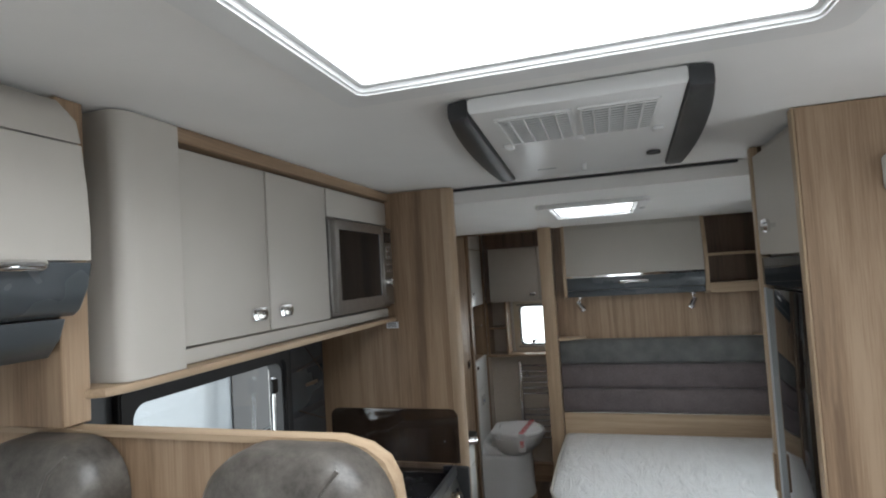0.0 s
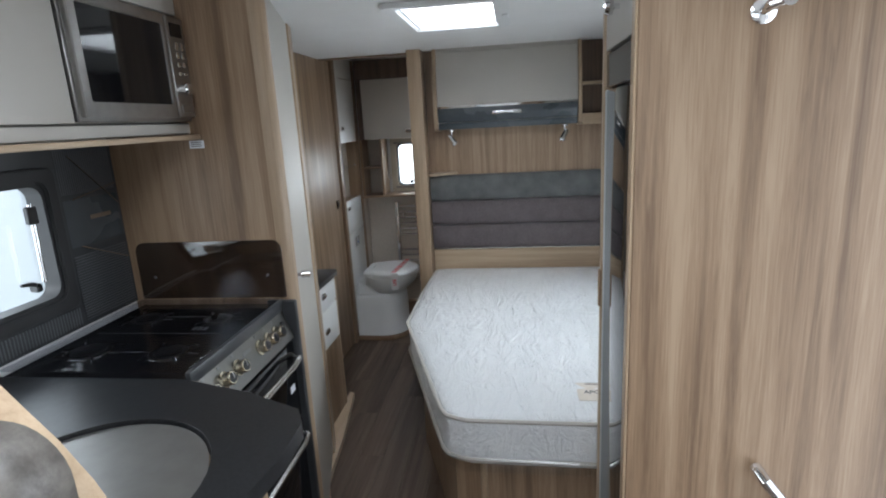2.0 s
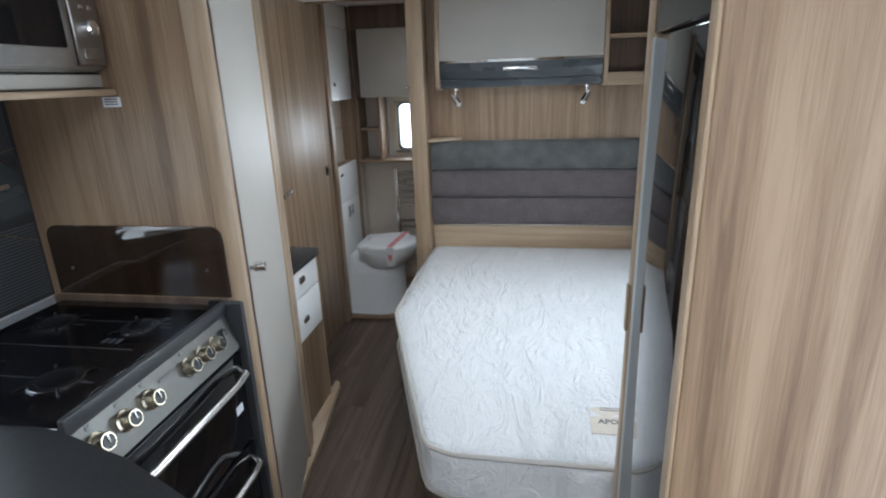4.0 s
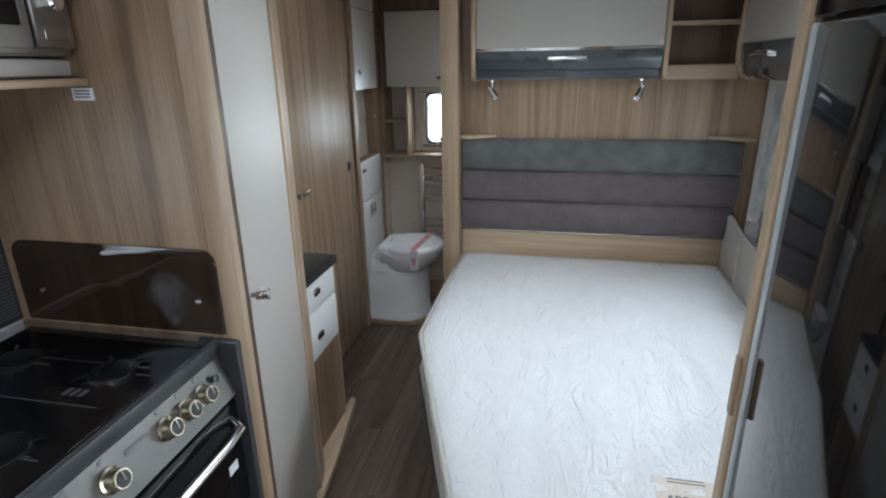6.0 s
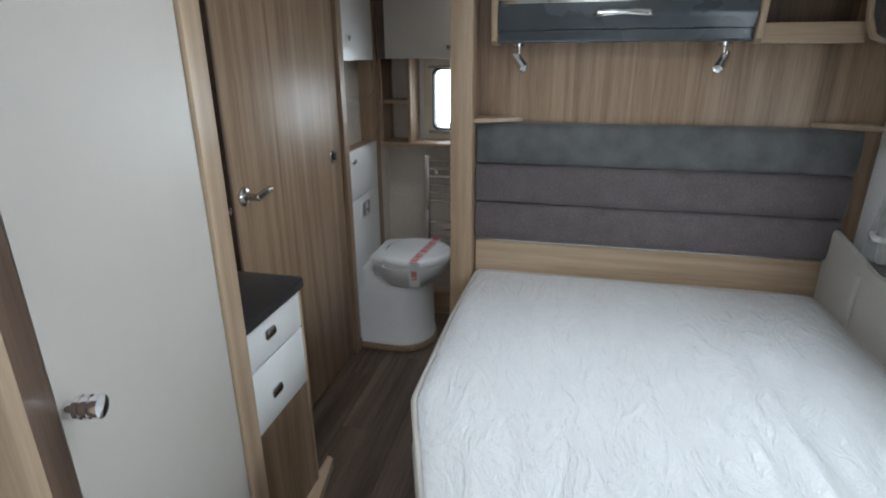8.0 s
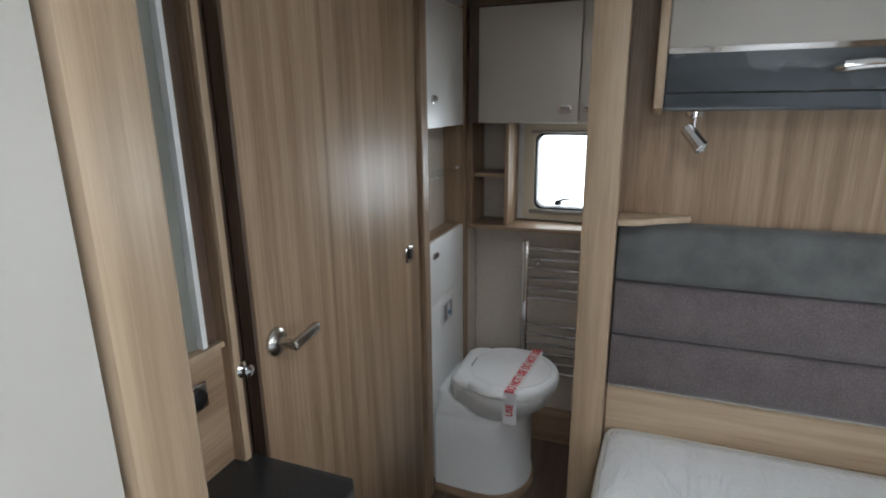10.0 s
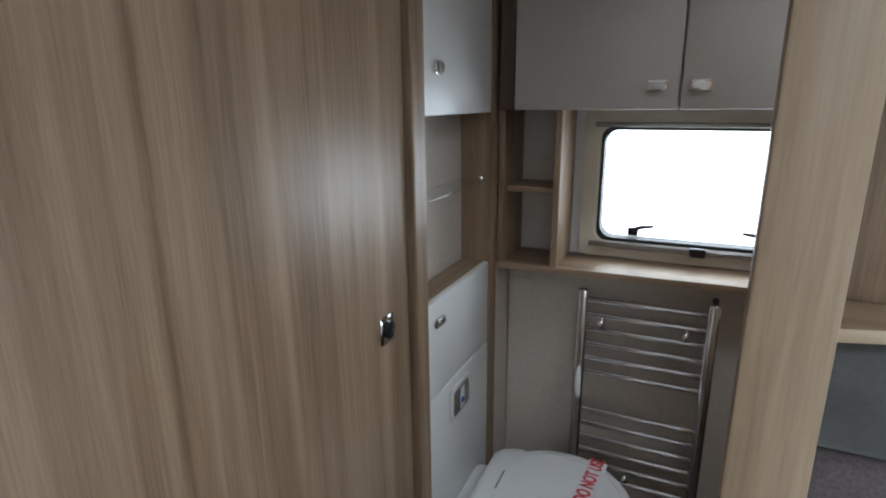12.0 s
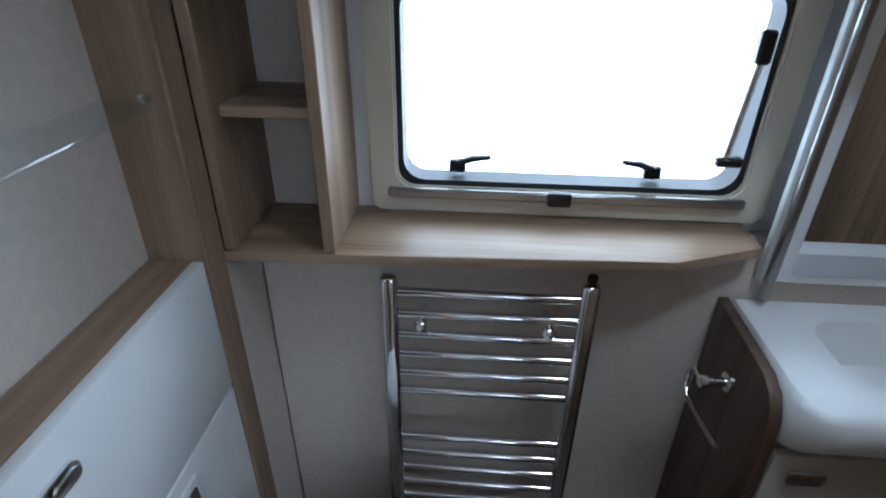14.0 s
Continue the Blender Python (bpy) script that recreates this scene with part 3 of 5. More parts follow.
# ---- kitchen window wall ----
splash_panel = tagged(part("splash_panel", sheet("x", XL + 0.001, XL + 0.006, 1.048, FULL_Y - 0.002, 0.98, 1.488, [(1.349, 1.938, 1.08, 1.395)]), graphite), "dark patterned splashback panel round the kitchen window", "panel", kind="structure")
for k in range(28):
    y = 1.998 + k * 0.0072
    part("rib", bx(XL + 0.0058, XL + 0.0072, y, y + 0.0024, 1.345, 1.484, 0), panel_rib_grey, splash_panel)
for k in range(24):
    z = 0.992 + k * 0.0078
    part("rib", bx(XL + 0.0058, XL + 0.0072, 1.998, FULL_Y - 0.012, z, z + 0.0032, 0), panel_rib_grey, splash_panel)
for k in range(96):
    y = 1.074 + k * 0.0095
    part("rib", bx(XL + 0.0058, XL + 0.0072, y, y + 0.0034, 0.988, 1.036, 0), panel_rib_grey, splash_panel)
part("plaque", bx(XL + 0.0055, XL + 0.0062, 1.998, FULL_Y - 0.014, 1.200, 1.330, 0), slate, splash_panel, "plain slate band with a maker's mark")
part("maker_mark", bx(XL + 0.0062, XL + 0.0072, 2.082, 2.163, 1.268, 1.280, 0), dull_chrome, splash_panel)
for a, b in (((2.04, 1.45), (2.20, 1.30)), ((2.03, 1.20), (2.20, 1.13)), ((2.03, 1.33), (2.20, 1.36))):
    part("line", tube([(XL + 0.007, *a), (XL + 0.007, *b)], 0.002, 6), dull_chrome, splash_panel)


def caravan_window(name, wall_axis, k, inward, u0, u1, v0, v1, label, stays=True, rim=0.03, face=ivory_plastic):
    """A caravan window in a wall across wall_axis, whose inner face lies at k; inward: the way into the room (+1 or -1)."""
    w = thing(name, {"x": (k, (u0 + u1) / 2, v0), "y": ((u0 + u1) / 2, k, v0)}[wall_axis], label, "window", kind="structure")

    def lay(kk):
        return k + inward * kk
    part("window_frame", ring_frame(rounded(u0 - rim, u1 + rim, v0 - rim, v1 + rim, 0.02), rounded(u0 + 0.004, u1 - 0.004, v0 + 0.004, v1 - 0.004, 0.03), wall_axis, *sorted((lay(0.001), lay(0.022))), 0.004), face, w)
    part("seal", ring_frame(rounded(u0 + 0.004, u1 - 0.004, v0 + 0.004, v1 - 0.004, 0.03), rounded(u0 + 0.013, u1 - 0.013, v0 + 0.013, v1 - 0.013, 0.035), wall_axis, *sorted((lay(-0.035), lay(0.012)))), rubber, w, "black rubber seal")
    pane = part("pane", prism(rounded(u0 + 0.010, u1 - 0.010, v0 + 0.010, v1 - 0.010, 0.035), wall_axis, *sorted((lay(-0.034), lay(-0.030)))), window_glass, w)
    pane.visible_shadow = False
    return w, lay


def at_wall(axis, u, kk, v):
    return (kk, u, v) if axis == "x" else (u, kk, v)


def window_catch(w, axis, lay, u, v, way):
    c = part("catch", turned(bx(-0.014, 0.014, -0.008, 0.008, -0.010, 0.012, 0.003), Matrix.Translation(at_wall(axis, u, lay(-0.018), v))), black_plastic, w, "black window catch")
    part("lever", tube([at_wall(axis, u, lay(-0.008), v + 0.008), at_wall(axis, u + way * 0.025, lay(-0.004), v + 0.018), at_wall(axis, u + way * 0.055, lay(-0.002), v + 0.022)], [0.006, 0.006, 0.004], 8), black_plastic, c)


kw, klay = caravan_window("window_3", "x", XL + 0.006, 1, 1.349, 1.938, 1.08, 1.395, "kitchen side window in a black frame", rim=0.03, face=rubber)
window_catch(kw, "x", klay, 1.88, 1.125, -1)
part("stay", tube([(XL + 0.012, 1.886, 1.14), (XL + 0.012, 1.891, 1.34)], 0.005), chrome, kw)
part("stay_block", bx(XL + 0.004, XL + 0.02, 1.874, 1.903, 1.29, 1.335, 0.003), black_plastic, kw)

# ---- worktop, sink, cooker ----
counter = thing("kitchen_unit", (-0.2, 1.349, 0), "oak kitchen base unit with a curved end", "cabinet")
part("body", prism([(XL, 1.06), (0.14, 1.06), (0.20, 1.291), (0.20, 1.487), (0.10, 1.603), (-0.10, 1.683), (XL, 1.683)], "z", 0.0, 0.938, 0.0), wood_z, counter, "", 50)
udoor = part("door", prism([(0.142, 1.083), (0.154, 1.081), (0.215, 1.291), (0.215, 1.464), (0.203, 1.464), (0.203, 1.293)], "z", 0.06, 0.90, 0.0), pale_z, counter)
part("handle", tube([(0.222, 1.435, 0.86), (0.245, 1.435, 0.86), (0.25, 1.435, 0.85), (0.25, 1.435, 0.76), (0.245, 1.435, 0.75), (0.222, 1.435, 0.75)], 0.006), chrome, udoor)
SINK, SR, SRY = (-0.027, 1.32), 0.200, 0.215


def worktop_mesh():
    edge = [(XL, 1.054), (0.17, 1.054)]
    for k in range(8):
        a = k / 7
        edge.append((0.19 + 0.075 * math.sin(a * math.pi / 2), 1.118 + 0.346 * a))
    edge += [(0.262, 1.533), (0.236, 1.58), (0.10, 1.643), (-0.06, 1.691), (-0.095, 1.695), (XL, 1.695)]
    n = 48
    hole = [(SINK[0] + SR * math.cos(2 * math.pi * k / n), SINK[1] + SRY * math.sin(2 * math.pi * k / n)) for k in range(n)]
    bm = bmesh.new()
    ang = lambda p: math.atan2(p[1] - SINK[1], p[0] - SINK[0]) % (2 * math.pi)
    rays = sorted({round(ang(p), 6) for p in hole} | {round(ang(p), 6) for p in edge})

    def out_to(a):
        d, best = (math.cos(a), math.sin(a)), None
        for p, q in zip(edge, edge[1:] + edge[:1]):
            ex, ey = q[0] - p[0], q[1] - p[1]
            den = d[0] * ey - d[1] * ex
            if abs(den) < 1e-12:
                continue
            px, py = p[0] - SINK[0], p[1] - SINK[1]
            s, t = (px * ey - py * ex) / den, (px * d[1] - py * d[0]) / den
            if s > 0 and -1e-6 <= t <= 1 + 1e-6 and (best is None or s < best):
                best = s
        return (SINK[0] + best * d[0], SINK[1] + best * d[1])
    loops = []
    for z in (0.938, 0.97):
        loops.append(([bm.verts.new((*out_to(a), z)) for a in rays], [bm.verts.new((SINK[0] + SR * math.cos(a), SINK[1] + SRY * math.sin(a), z)) for a in rays]))
    m = len(rays)
    (ol, il), (oh, ih) = loops
    for i in range(m):
        j = (i + 1) % m
        for quad in ((oh[i], oh[j], ih[j], ih[i]), (ol[i], ol[j], il[j], il[i]), (ol[i], ol[j], oh[j], oh[i]), (il[i], il[j], ih[j], ih[i])):
            bm.faces.new(quad)
    return tidy(bm)


worktop = tagged(part("worktop", worktop_mesh(), worktop_black, None, "", 30), "matt black curved kitchen worktop with a round cut-out", "worktop")
sink = thing("sink", (*SINK, 0.85), "oval stainless steel sink set into the worktop", "sink")
oval_m = Matrix.Translation((0, SINK[1], 0)) @ Matrix.Diagonal((1, SRY / SR, 1, 1)) @ Matrix.Translation((0, -SINK[1], 0))
part("bowl", turned(lathe([(SR - 0.004, 0.962), (SR - 0.012, 0.955), (SR - 0.016, 0.90), (SR - 0.05, 0.838), (0.03, 0.832), (0.03, 0.828), (SR - 0.046, 0.834), (SR - 0.012, 0.898), (SR - 0.006, 0.955)], (*SINK, 0), "z", 48), oval_m), sink_steel, sink, "", 60)
part("drain", lathe([(0.034, 0.830), (0.034, 0.8345), (0.018, 0.833), (0.0, 0.833)], (*SINK, 0)), dull_chrome, sink)

CX, CY0, CY1, HZ = -0.068, 1.701, 2.199, 0.985
cooker = thing("cooker", (-0.3, 1.949, 0), "black gas cooker with a steel control panel and two oven doors", "cooker")
part("body", bx(XL + 0.02, CX - 0.03, CY0, CY1, 0.05, HZ - 0.03, 0.004), black_plastic, cooker)
part("hob_rim", bx(CX - 0.004, CX + 0.010, CY0 - 0.003, CY1 + 0.002, HZ - 0.036, HZ - 0.002, 0.005, 2), graphite, cooker, "dark hob front rim")
part("hob_glass", bx(XL + 0.03, CX - 0.005, CY0 - 0.003, CY1 + 0.002, HZ - 0.034, HZ - 0.018, 0.003, 1), black_gloss, cooker, "black hob top")
hob_lid = part("glass_lid", bx(XL + 0.03, CX - 0.005, CY0 - 0.003, CY1 - 0.001, HZ - 0.005, HZ, 0.0015, 2), lid_glass, cooker, "tinted glass lid lying over the burners")
hob_lid.visible_shadow = False
for by, bxx, br in ((1.834, -0.20, 0.040), (1.834, -0.42, 0.048), (2.065, -0.20, 0.034), (2.065, -0.42, 0.04)):
    b = part("burner", lathe([(br + 0.006, 0.0), (br + 0.004, 0.003), (br - 0.006, 0.004), (br - 0.006, 0.008), (br - 0.012, 0.010), (0.0, 0.0105)], (bxx, by, HZ - 0.018)), black_plastic, cooker, "black gas burner")
    part("ring", lathe([(br + 0.009, 0.0), (br + 0.009, 0.003), (br + 0.006, 0.004), (br + 0.006, 0.0)], (bxx, by, HZ - 0.018), "z", 32), dull_chrome, b, "satin steel burner ring")
    for a in range(4):
        c, s = math.cos(a * math.pi / 2 + 0.78), math.sin(a * math.pi / 2 + 0.78)
        part("pan_rest", tube([(bxx + c * (br + 0.004), by + s * (br + 0.004), HZ - 0.014), (bxx + c * (br + 0.022), by + s * (br + 0.022), HZ - 0.013), (bxx + c * (br + 0.03), by + s * (br + 0.03), HZ - 0.018)], 0.0025, 6), black_plastic, b)
    part("flash_mark", bx(bxx + 0.05, bxx + 0.078, by - 0.0015, by + 0.0015, HZ - 0.018, HZ - 0.0174, 0), print_grey, b)
fz0, fz1, slope = 0.862, 0.955, 0.03
part("end_cheek", bx(CX - 0.04, CX + 0.052, CY1 - 0.012, CY1 + 0.002, 0.05, HZ - 0.004, 0.004), graphite, cooker)
fascia = part("control_panel", prism([(CX - 0.03, fz1 + 0.002), (CX + 0.004, fz1), (CX + 0.004 + slope, fz0), (CX - 0.03, fz0)], "y", CY0, CY1 - 0.013, 0.0), fascia_steel, cooker, "brushed steel control panel")
for k, y in enumerate((1.739, 1.806, 1.873, 1.998, 2.050, 2.100)):
    base = Matrix.Translation((CX + 0.019, y, 0.910)) @ Matrix.Rotation(-math.atan2(slope, fz1 - fz0), 4, "Y")
    kn = part("knob", turned(lathe([(0.021, 0.0), (0.021, 0.004), (0.017, 0.006), (0.017, 0.024), (0.0155, 0.027), (0.0, 0.027)], (0, 0, 0), "x", 24), base), brass_knob, fascia, "champagne metal control knob")
    part("knob_face", turned(lathe([(0.0125, 0.0), (0.0125, 0.0012), (0.0, 0.0012)], (0.027, 0, 0), "x", 20), base), black_plastic, kn)
    part("pointer", turned(bx(0.028, 0.0305, -0.0016, 0.0016, -0.002, 0.013, 0.0), base), chrome, kn)
    part("mark", turned(bx(-0.0006, 0.0008, -0.005, 0.005, 0.030, 0.037, 0.0), base), print_grey, fascia)
part("ignition", turned(lathe([(0.008, 0.0), (0.008, 0.006), (0.0, 0.007)], (0, 0, 0), "x", 16), Matrix.Translation((CX + 0.021, 2.140, 0.922)) @ Matrix.Rotation(-math.atan2(slope, fz1 - fz0), 4, "Y")), black_plastic, fascia)
for my in (1.839, 1.961, 2.088):
    part("printed_line", bx(-0.50, -0.14, my - 0.0012, my + 0.0012, HZ - 0.018, HZ - 0.0175, 0), print_grey, cooker)
for k in range(3):
    part("printed_mark", bx(-0.235 + k * 0.016, -0.225 + k * 0.016, 1.984, 2.005, HZ - 0.018, HZ - 0.0174, 0), print_grey, cooker)
part("maker_mark", turned(bx(0, 0.0008, -0.022, 0.022, -0.004, 0.004, 0), Matrix.Translation((CX + 0.015, 1.935, 0.925)) @ Matrix.Rotation(-math.atan2(slope, fz1 - fz0), 4, "Y")), print_grey, fascia)
for z0, z1 in ((0.60, 0.852), (0.14, 0.592)):
    od = part("oven_door", bx(CX - 0.03, CX + 0.032, CY0 + 0.004, CY1 - 0.016, z0, z1, 0.006, 2), black_gloss, cooker, "black glass oven door")
    part("handle", tube([(CX + 0.032, CY0 + 0.03, z1 - 0.035), (CX + 0.062, CY0 + 0.045, z1 - 0.04), (CX + 0.068, CY0 + 0.09, z1 - 0.042), (CX + 0.068, CY1 - 0.11, z1 - 0.042), (CX + 0.062, CY1 - 0.06, z1 - 0.04), (CX + 0.032, CY1 - 0.045, z1 - 0.035)], 0.010), dull_chrome, od, "satin steel bar handle")
part("sticker", bx(CX + 0.032, CX + 0.033, CY1 - 0.075, CY1 - 0.045, 0.70, 0.722, 0), label_white, cooker)

glass_splash = tagged(part("glass_splashback", prism(rounded(-0.525, -0.048, HZ + 0.002, 1.168, (0.004, 0.004, 0.03, 0.03)), "y", FULL_Y - 0.013, FULL_Y - 0.007, 0.001), smoked), "smoked glass splashback screwed beside the hob", "splashback")
glass_splash.visible_shadow = False
for sx in (-0.47, -0.098):
    part("screw", lathe([(0.006, 0.0), (0.005, -0.003), (0.0, -0.0035)], (sx, FULL_Y - 0.013, 1.058), "y", 16), chrome, glass_splash)

# ---- wardrobe with a slanting door ----
W1, W2 = Vector((-0.045, 2.284)), Vector((-0.192, 2.790))
wardrobe = thing("wardrobe", (-0.3, 2.5, 0), "tall oak wardrobe with a slanting cream door", "wardrobe")
part("side_panel", bx(XL, -0.062, FULL_Y - 0.004, FULL_Y + 0.02, 0, ZC - 0.002, 0.001), wood_z, wardrobe)
part("front_edge", prism([(-0.062, FULL_Y - 0.004), (-0.046, FULL_Y - 0.002), (-0.030, FULL_Y + 0.012), (-0.030, FULL_Y + 0.046), (-0.062, FULL_Y + 0.046)], "z", 0, ZC - 0.002), pale_z, wardrobe, "", 60)
part("body", prism([(XL, FULL_Y + 0.02), (-0.062, FULL_Y + 0.02), (-0.068, FULL_Y + 0.06), (W2.x - 0.03, W2.y + 0.0), (W2.x - 0.055, 2.900), (XL, 2.900)], "z", 0, ZC - 0.002), dark_z, wardrobe)
dirv = (W2 - W1).normalized()
nrm = Vector((dirv.y, -dirv.x))
a, b = W1 + dirv * 0.022, W2 - dirv * 0.004
wdoor = part("door", prism([tuple(a), tuple(b), tuple(b - nrm * 0.02), tuple(a - nrm * 0.02)], "z", 0.065, ZC - 0.02, 0.002), cream, wardrobe, "cream door")
part("hinge_strip", prism([(-0.0615, FULL_Y + 0.046), (-0.033, FULL_Y + 0.046), tuple(W1 + dirv * 0.02), tuple(W1 + dirv * 0.02 - nrm * 0.02)], "z", 0, ZC - 0.003), dark_z, wardrobe, "dark brown hinge strip")
kp = W1 + dirv * 0.034 + nrm * 0.0
knob_turn = Matrix.Translation((kp.x, kp.y, 1.026)) @ Matrix.Rotation(math.atan2(nrm.y, nrm.x), 4, "Z")
part("knob", turned(lathe([(0.008, 0.0), (0.008, 0.012), (0.014, 0.013), (0.014, 0.019), (0.012, 0.020), (0.012, 0.022), (0.014, 0.023), (0.014, 0.029), (0.012, 0.030), (0.012, 0.032), (0.014, 0.033), (0.014, 0.040), (0.0, 0.042)], (0, 0, 0), "x", 20), knob_turn), chrome, wdoor, "ridged chrome knob")
part("far_post", prism([(W2.x - 0.03, W2.y + 0.002), (W2.x - 0.002, W2.y + 0.002), (W2.x + 0.004, W2.y + 0.008), (-0.214, 2.890), (-0.222, 2.900), (W2.x - 0.060, 2.900)], "z", 0, ZC - 0.002), pale_z, wardrobe, "", 60)
part("plinth", prism([(-0.05, 2.296), (-0.03, 2.307), (-0.155, 2.62), (-0.192, 2.945), (-0.262, 3.36), (-0.288, 3.372), (-0.288, 2.93), (-0.245, 2.86)], "z", 0.0, 0.036, 0.003), pale_y, wardrobe, "pale oak floor plinth")

# ---- chest of drawers, mirror alcove ----
CHX, CHY0, CHY1, CHZ = -0.27, 2.935, 3.262, 0.78
chest = thing("chest_of_drawers", (-0.4, 3.1, 0), "low oak chest with two white drawers", "chest of drawers")
part("carcass", bx(XL, CHX - 0.016, CHY0, CHY1, 0, CHZ - 0.026, 0.002), wood_z, chest)
part("base_panel", bx(CHX - 0.016, CHX - 0.002, CHY0, CHY1 - 0.016, 0.0, 0.43, 0.002), wood_z, chest)
part("end_panel", bx(CHX - 0.016, CHX, CHY1 - 0.016, CHY1, 0.0, CHZ - 0.026, 0.002), pale_z, chest)
for z0, z1, cz in ((0.435, 0.624, 0.520), (0.630, CHZ - 0.03, 0.700)):
    dr = part("drawer", bx(CHX - 0.016, CHX + 0.002, CHY0 + 0.01, CHY1 - 0.018, z0, z1, 0.003, 2), white_gloss, chest, "white drawer front")
    pull_catch(3.066, cz, CHX + 0.002, dr)
part("top", prism([(XL, CHY0 - 0.02), (CHX + 0.008, CHY0 - 0.02), (CHX + 0.018, CHY0 - 0.01), (CHX + 0.018, CHY1 - 0.012), (CHX + 0.004, CHY1 + 0.008), (XL, CHY1 + 0.008)], "z", CHZ - 0.026, CHZ, 0.003), worktop_black, chest, "dark laminate top")
upstand = thing("socket_panel", (-0.52, 3.08, CHZ), "oak upstand panel with sockets above the chest", "panel")
part("board", bx(XL, -0.515, 2.91, 3.262, CHZ, 1.025, 0.002), wood_y, upstand)
part("ledge", bx(XL, -0.505, 2.91, 3.262, 1.025, 1.036, 0.002), pale_y, upstand)
for k, y in enumerate((3.11, 3.166)):
    s = part("socket", bx(-0.515, -0.508, y - 0.026, y + 0.026, 0.93, 0.982, 0.003), chrome, upstand, "chrome socket with a black insert")
    part("insert", lathe([(0.019, 0.0), (0.019, 0.004), (0.016, 0.006), (0.0, 0.006)], (-0.508, y, 0.956), "x", 20), black_plastic, s)
part("toggle", lathe([(0.014, 0.0), (0.013, 0.005), (0.0, 0.006)], (-0.515, 3.08, 0.875), "x", 18), black_plastic, upstand)
print_sage = plain("grey_green_edge", (0.20, 0.20, 0.175), 0.5)
mirror = thing("wall_mirror", (-0.52, 3.05, 1.02), "tall wall mirror with a light strip beside it", "mirror")
part("glass", bx(XL + 0.003, -0.528, 2.91, 3.168, 1.037, ZC - 0.004, 0.0), mirror_mat, mirror)
part("light_strip", prism([(-0.538, 3.197), (-0.512, 3.197), (-0.512, 3.208), (-0.538, 3.208)], "z", 1.037, ZC - 0.004), white_gloss, mirror, "pale diffuser strip")
part("backing", bx(XL + 0.003, -0.526, 3.169, 3.196, 1.037, ZC - 0.004, 0.0), print_sage, mirror)
part("screw_cap", lathe([(0.009, 0.0), (0.009, 0.004), (0.005, 0.007), (0.0, 0.008)], (-0.528, 3.125, 1.085), "x", 18), chrome, mirror)
part("side_upright", bx(XL + 0.003, -0.518, 3.209, 3.240, 1.037, ZC - 0.004, 0.002), dark_z, mirror, "dark oak upright beside the mirror")
# dark board added over the pale wall to put shade into the door gap
gap_shade = solid("trim_gap_shade", bx(XL, -0.515, 3.261, 3.299, 0, ZC - 0.003, 0.0), dark_z, "added dark board for the shade in the gap beside the open door", "trim")
jamb = solid("door_jamb", bx(-0.555, -0.495, 3.241, 3.260, 0, ZC - 0.002, 0.002), wood_z, "oak upright beside the open washroom door", "trim")
jamb_edge = solid("trim_upright", bx(-0.495, -0.489, 3.242, 3.259, 0, ZC - 0.003, 0.001), pale_z, "pale edging on the oak upright", "trim")

# ---- washroom door, open against the side wall ----
DX, DY0, DY1 = -0.478, 3.30, 4.112
door = thing("door_1", (DX, 3.7, 0.02), "oak washroom door standing open against the side wall", "door", kind="structure")
part("leaf", bx(DX - 0.03, DX, DY0, DY1, 0.015, ZC - 0.05, 0.003, 2), wood_z, door)
rose = part("handle", lathe([(0.030, 0.0), (0.030, 0.006), (0.026, 0.010), (0.012, 0.012), (0.011, 0.030), (0.0, 0.030)], (DX, 3.350, 0.992), "x", 24), dull_chrome, door, "satin nickel lever handle")
part("lever", joined(tube([(DX + 0.028, 3.350, 0.992), (DX + 0.050, 3.350, 0.992)], 0.011, 14), turned(bx(-0.008, 0.008, 0.0, 0.092, -0.011, 0.011, 0.006, 3), Matrix.Translation((DX + 0.050, 3.340, 0.992)) @ Matrix.Rotation(radians(6), 4, "X"))), dull_chrome, rose, "", 50)
sk = part("socket", bx(DX, DX + 0.006, 4.000, 4.044, 0.972, 1.028, 0.003), chrome, door, "small chrome catch plate")
part("insert", lathe([(0.017, 0.0), (0.017, 0.004), (0.0, 0.006)], (DX + 0.006, 4.022, 1.000), "x", 20), black_plastic, sk)
part("edge_strip", bx(DX - 0.031, DX - 0.002, DY0 - 0.008, DY0, 0.015, ZC - 0.05, 0.001), dark_z, door)
door_stop = tagged(part("door_stop", lathe([(0.016, -0.06), (0.016, 0.004), (0.008, 0.008), (0.008, 0.014), (0.012, 0.020), (0.0, 0.024)], (-0.492, 3.262, 0.97), "x", 18), chrome), "small chrome door catch on the oak upright", "door catch")
# ---- partition behind the bed ----
HY = 3.93
partition = solid("wall_partition", bx(0.10, XR, HY, HY + 0.03, 0, ZC - 0.002, 0.0), wood_z, "oak partition wall behind the bed head", "wall")
lintel = solid("trim_lintel", bx(-0.478, 0.10, HY + 0.0, HY + 0.03, ZC - 0.06, ZC - 0.002, 0.002), wood_x, "oak lintel over the washroom opening", "trim")
post = thing("door_post", (0.1, 3.88, 0), "oak door post beside the bed head", "post", kind="structure")
part("face", bx(0.072, 0.150, 3.805, 3.83, 0, ZC - 0.003, 0.004, 2), pale_z, post)
# the reveal's shade is put in as a darker brown than the post
part("reveal", bx(0.088, 0.10, 3.83, 3.985, 0, ZC - 0.003, 0.003), dark_z, post, "oak door reveal with its shade painted in dark brown")
part("return", bx(0.10, 0.150, 3.83, HY, 0, ZC - 0.003, 0.001), wood_z, post)

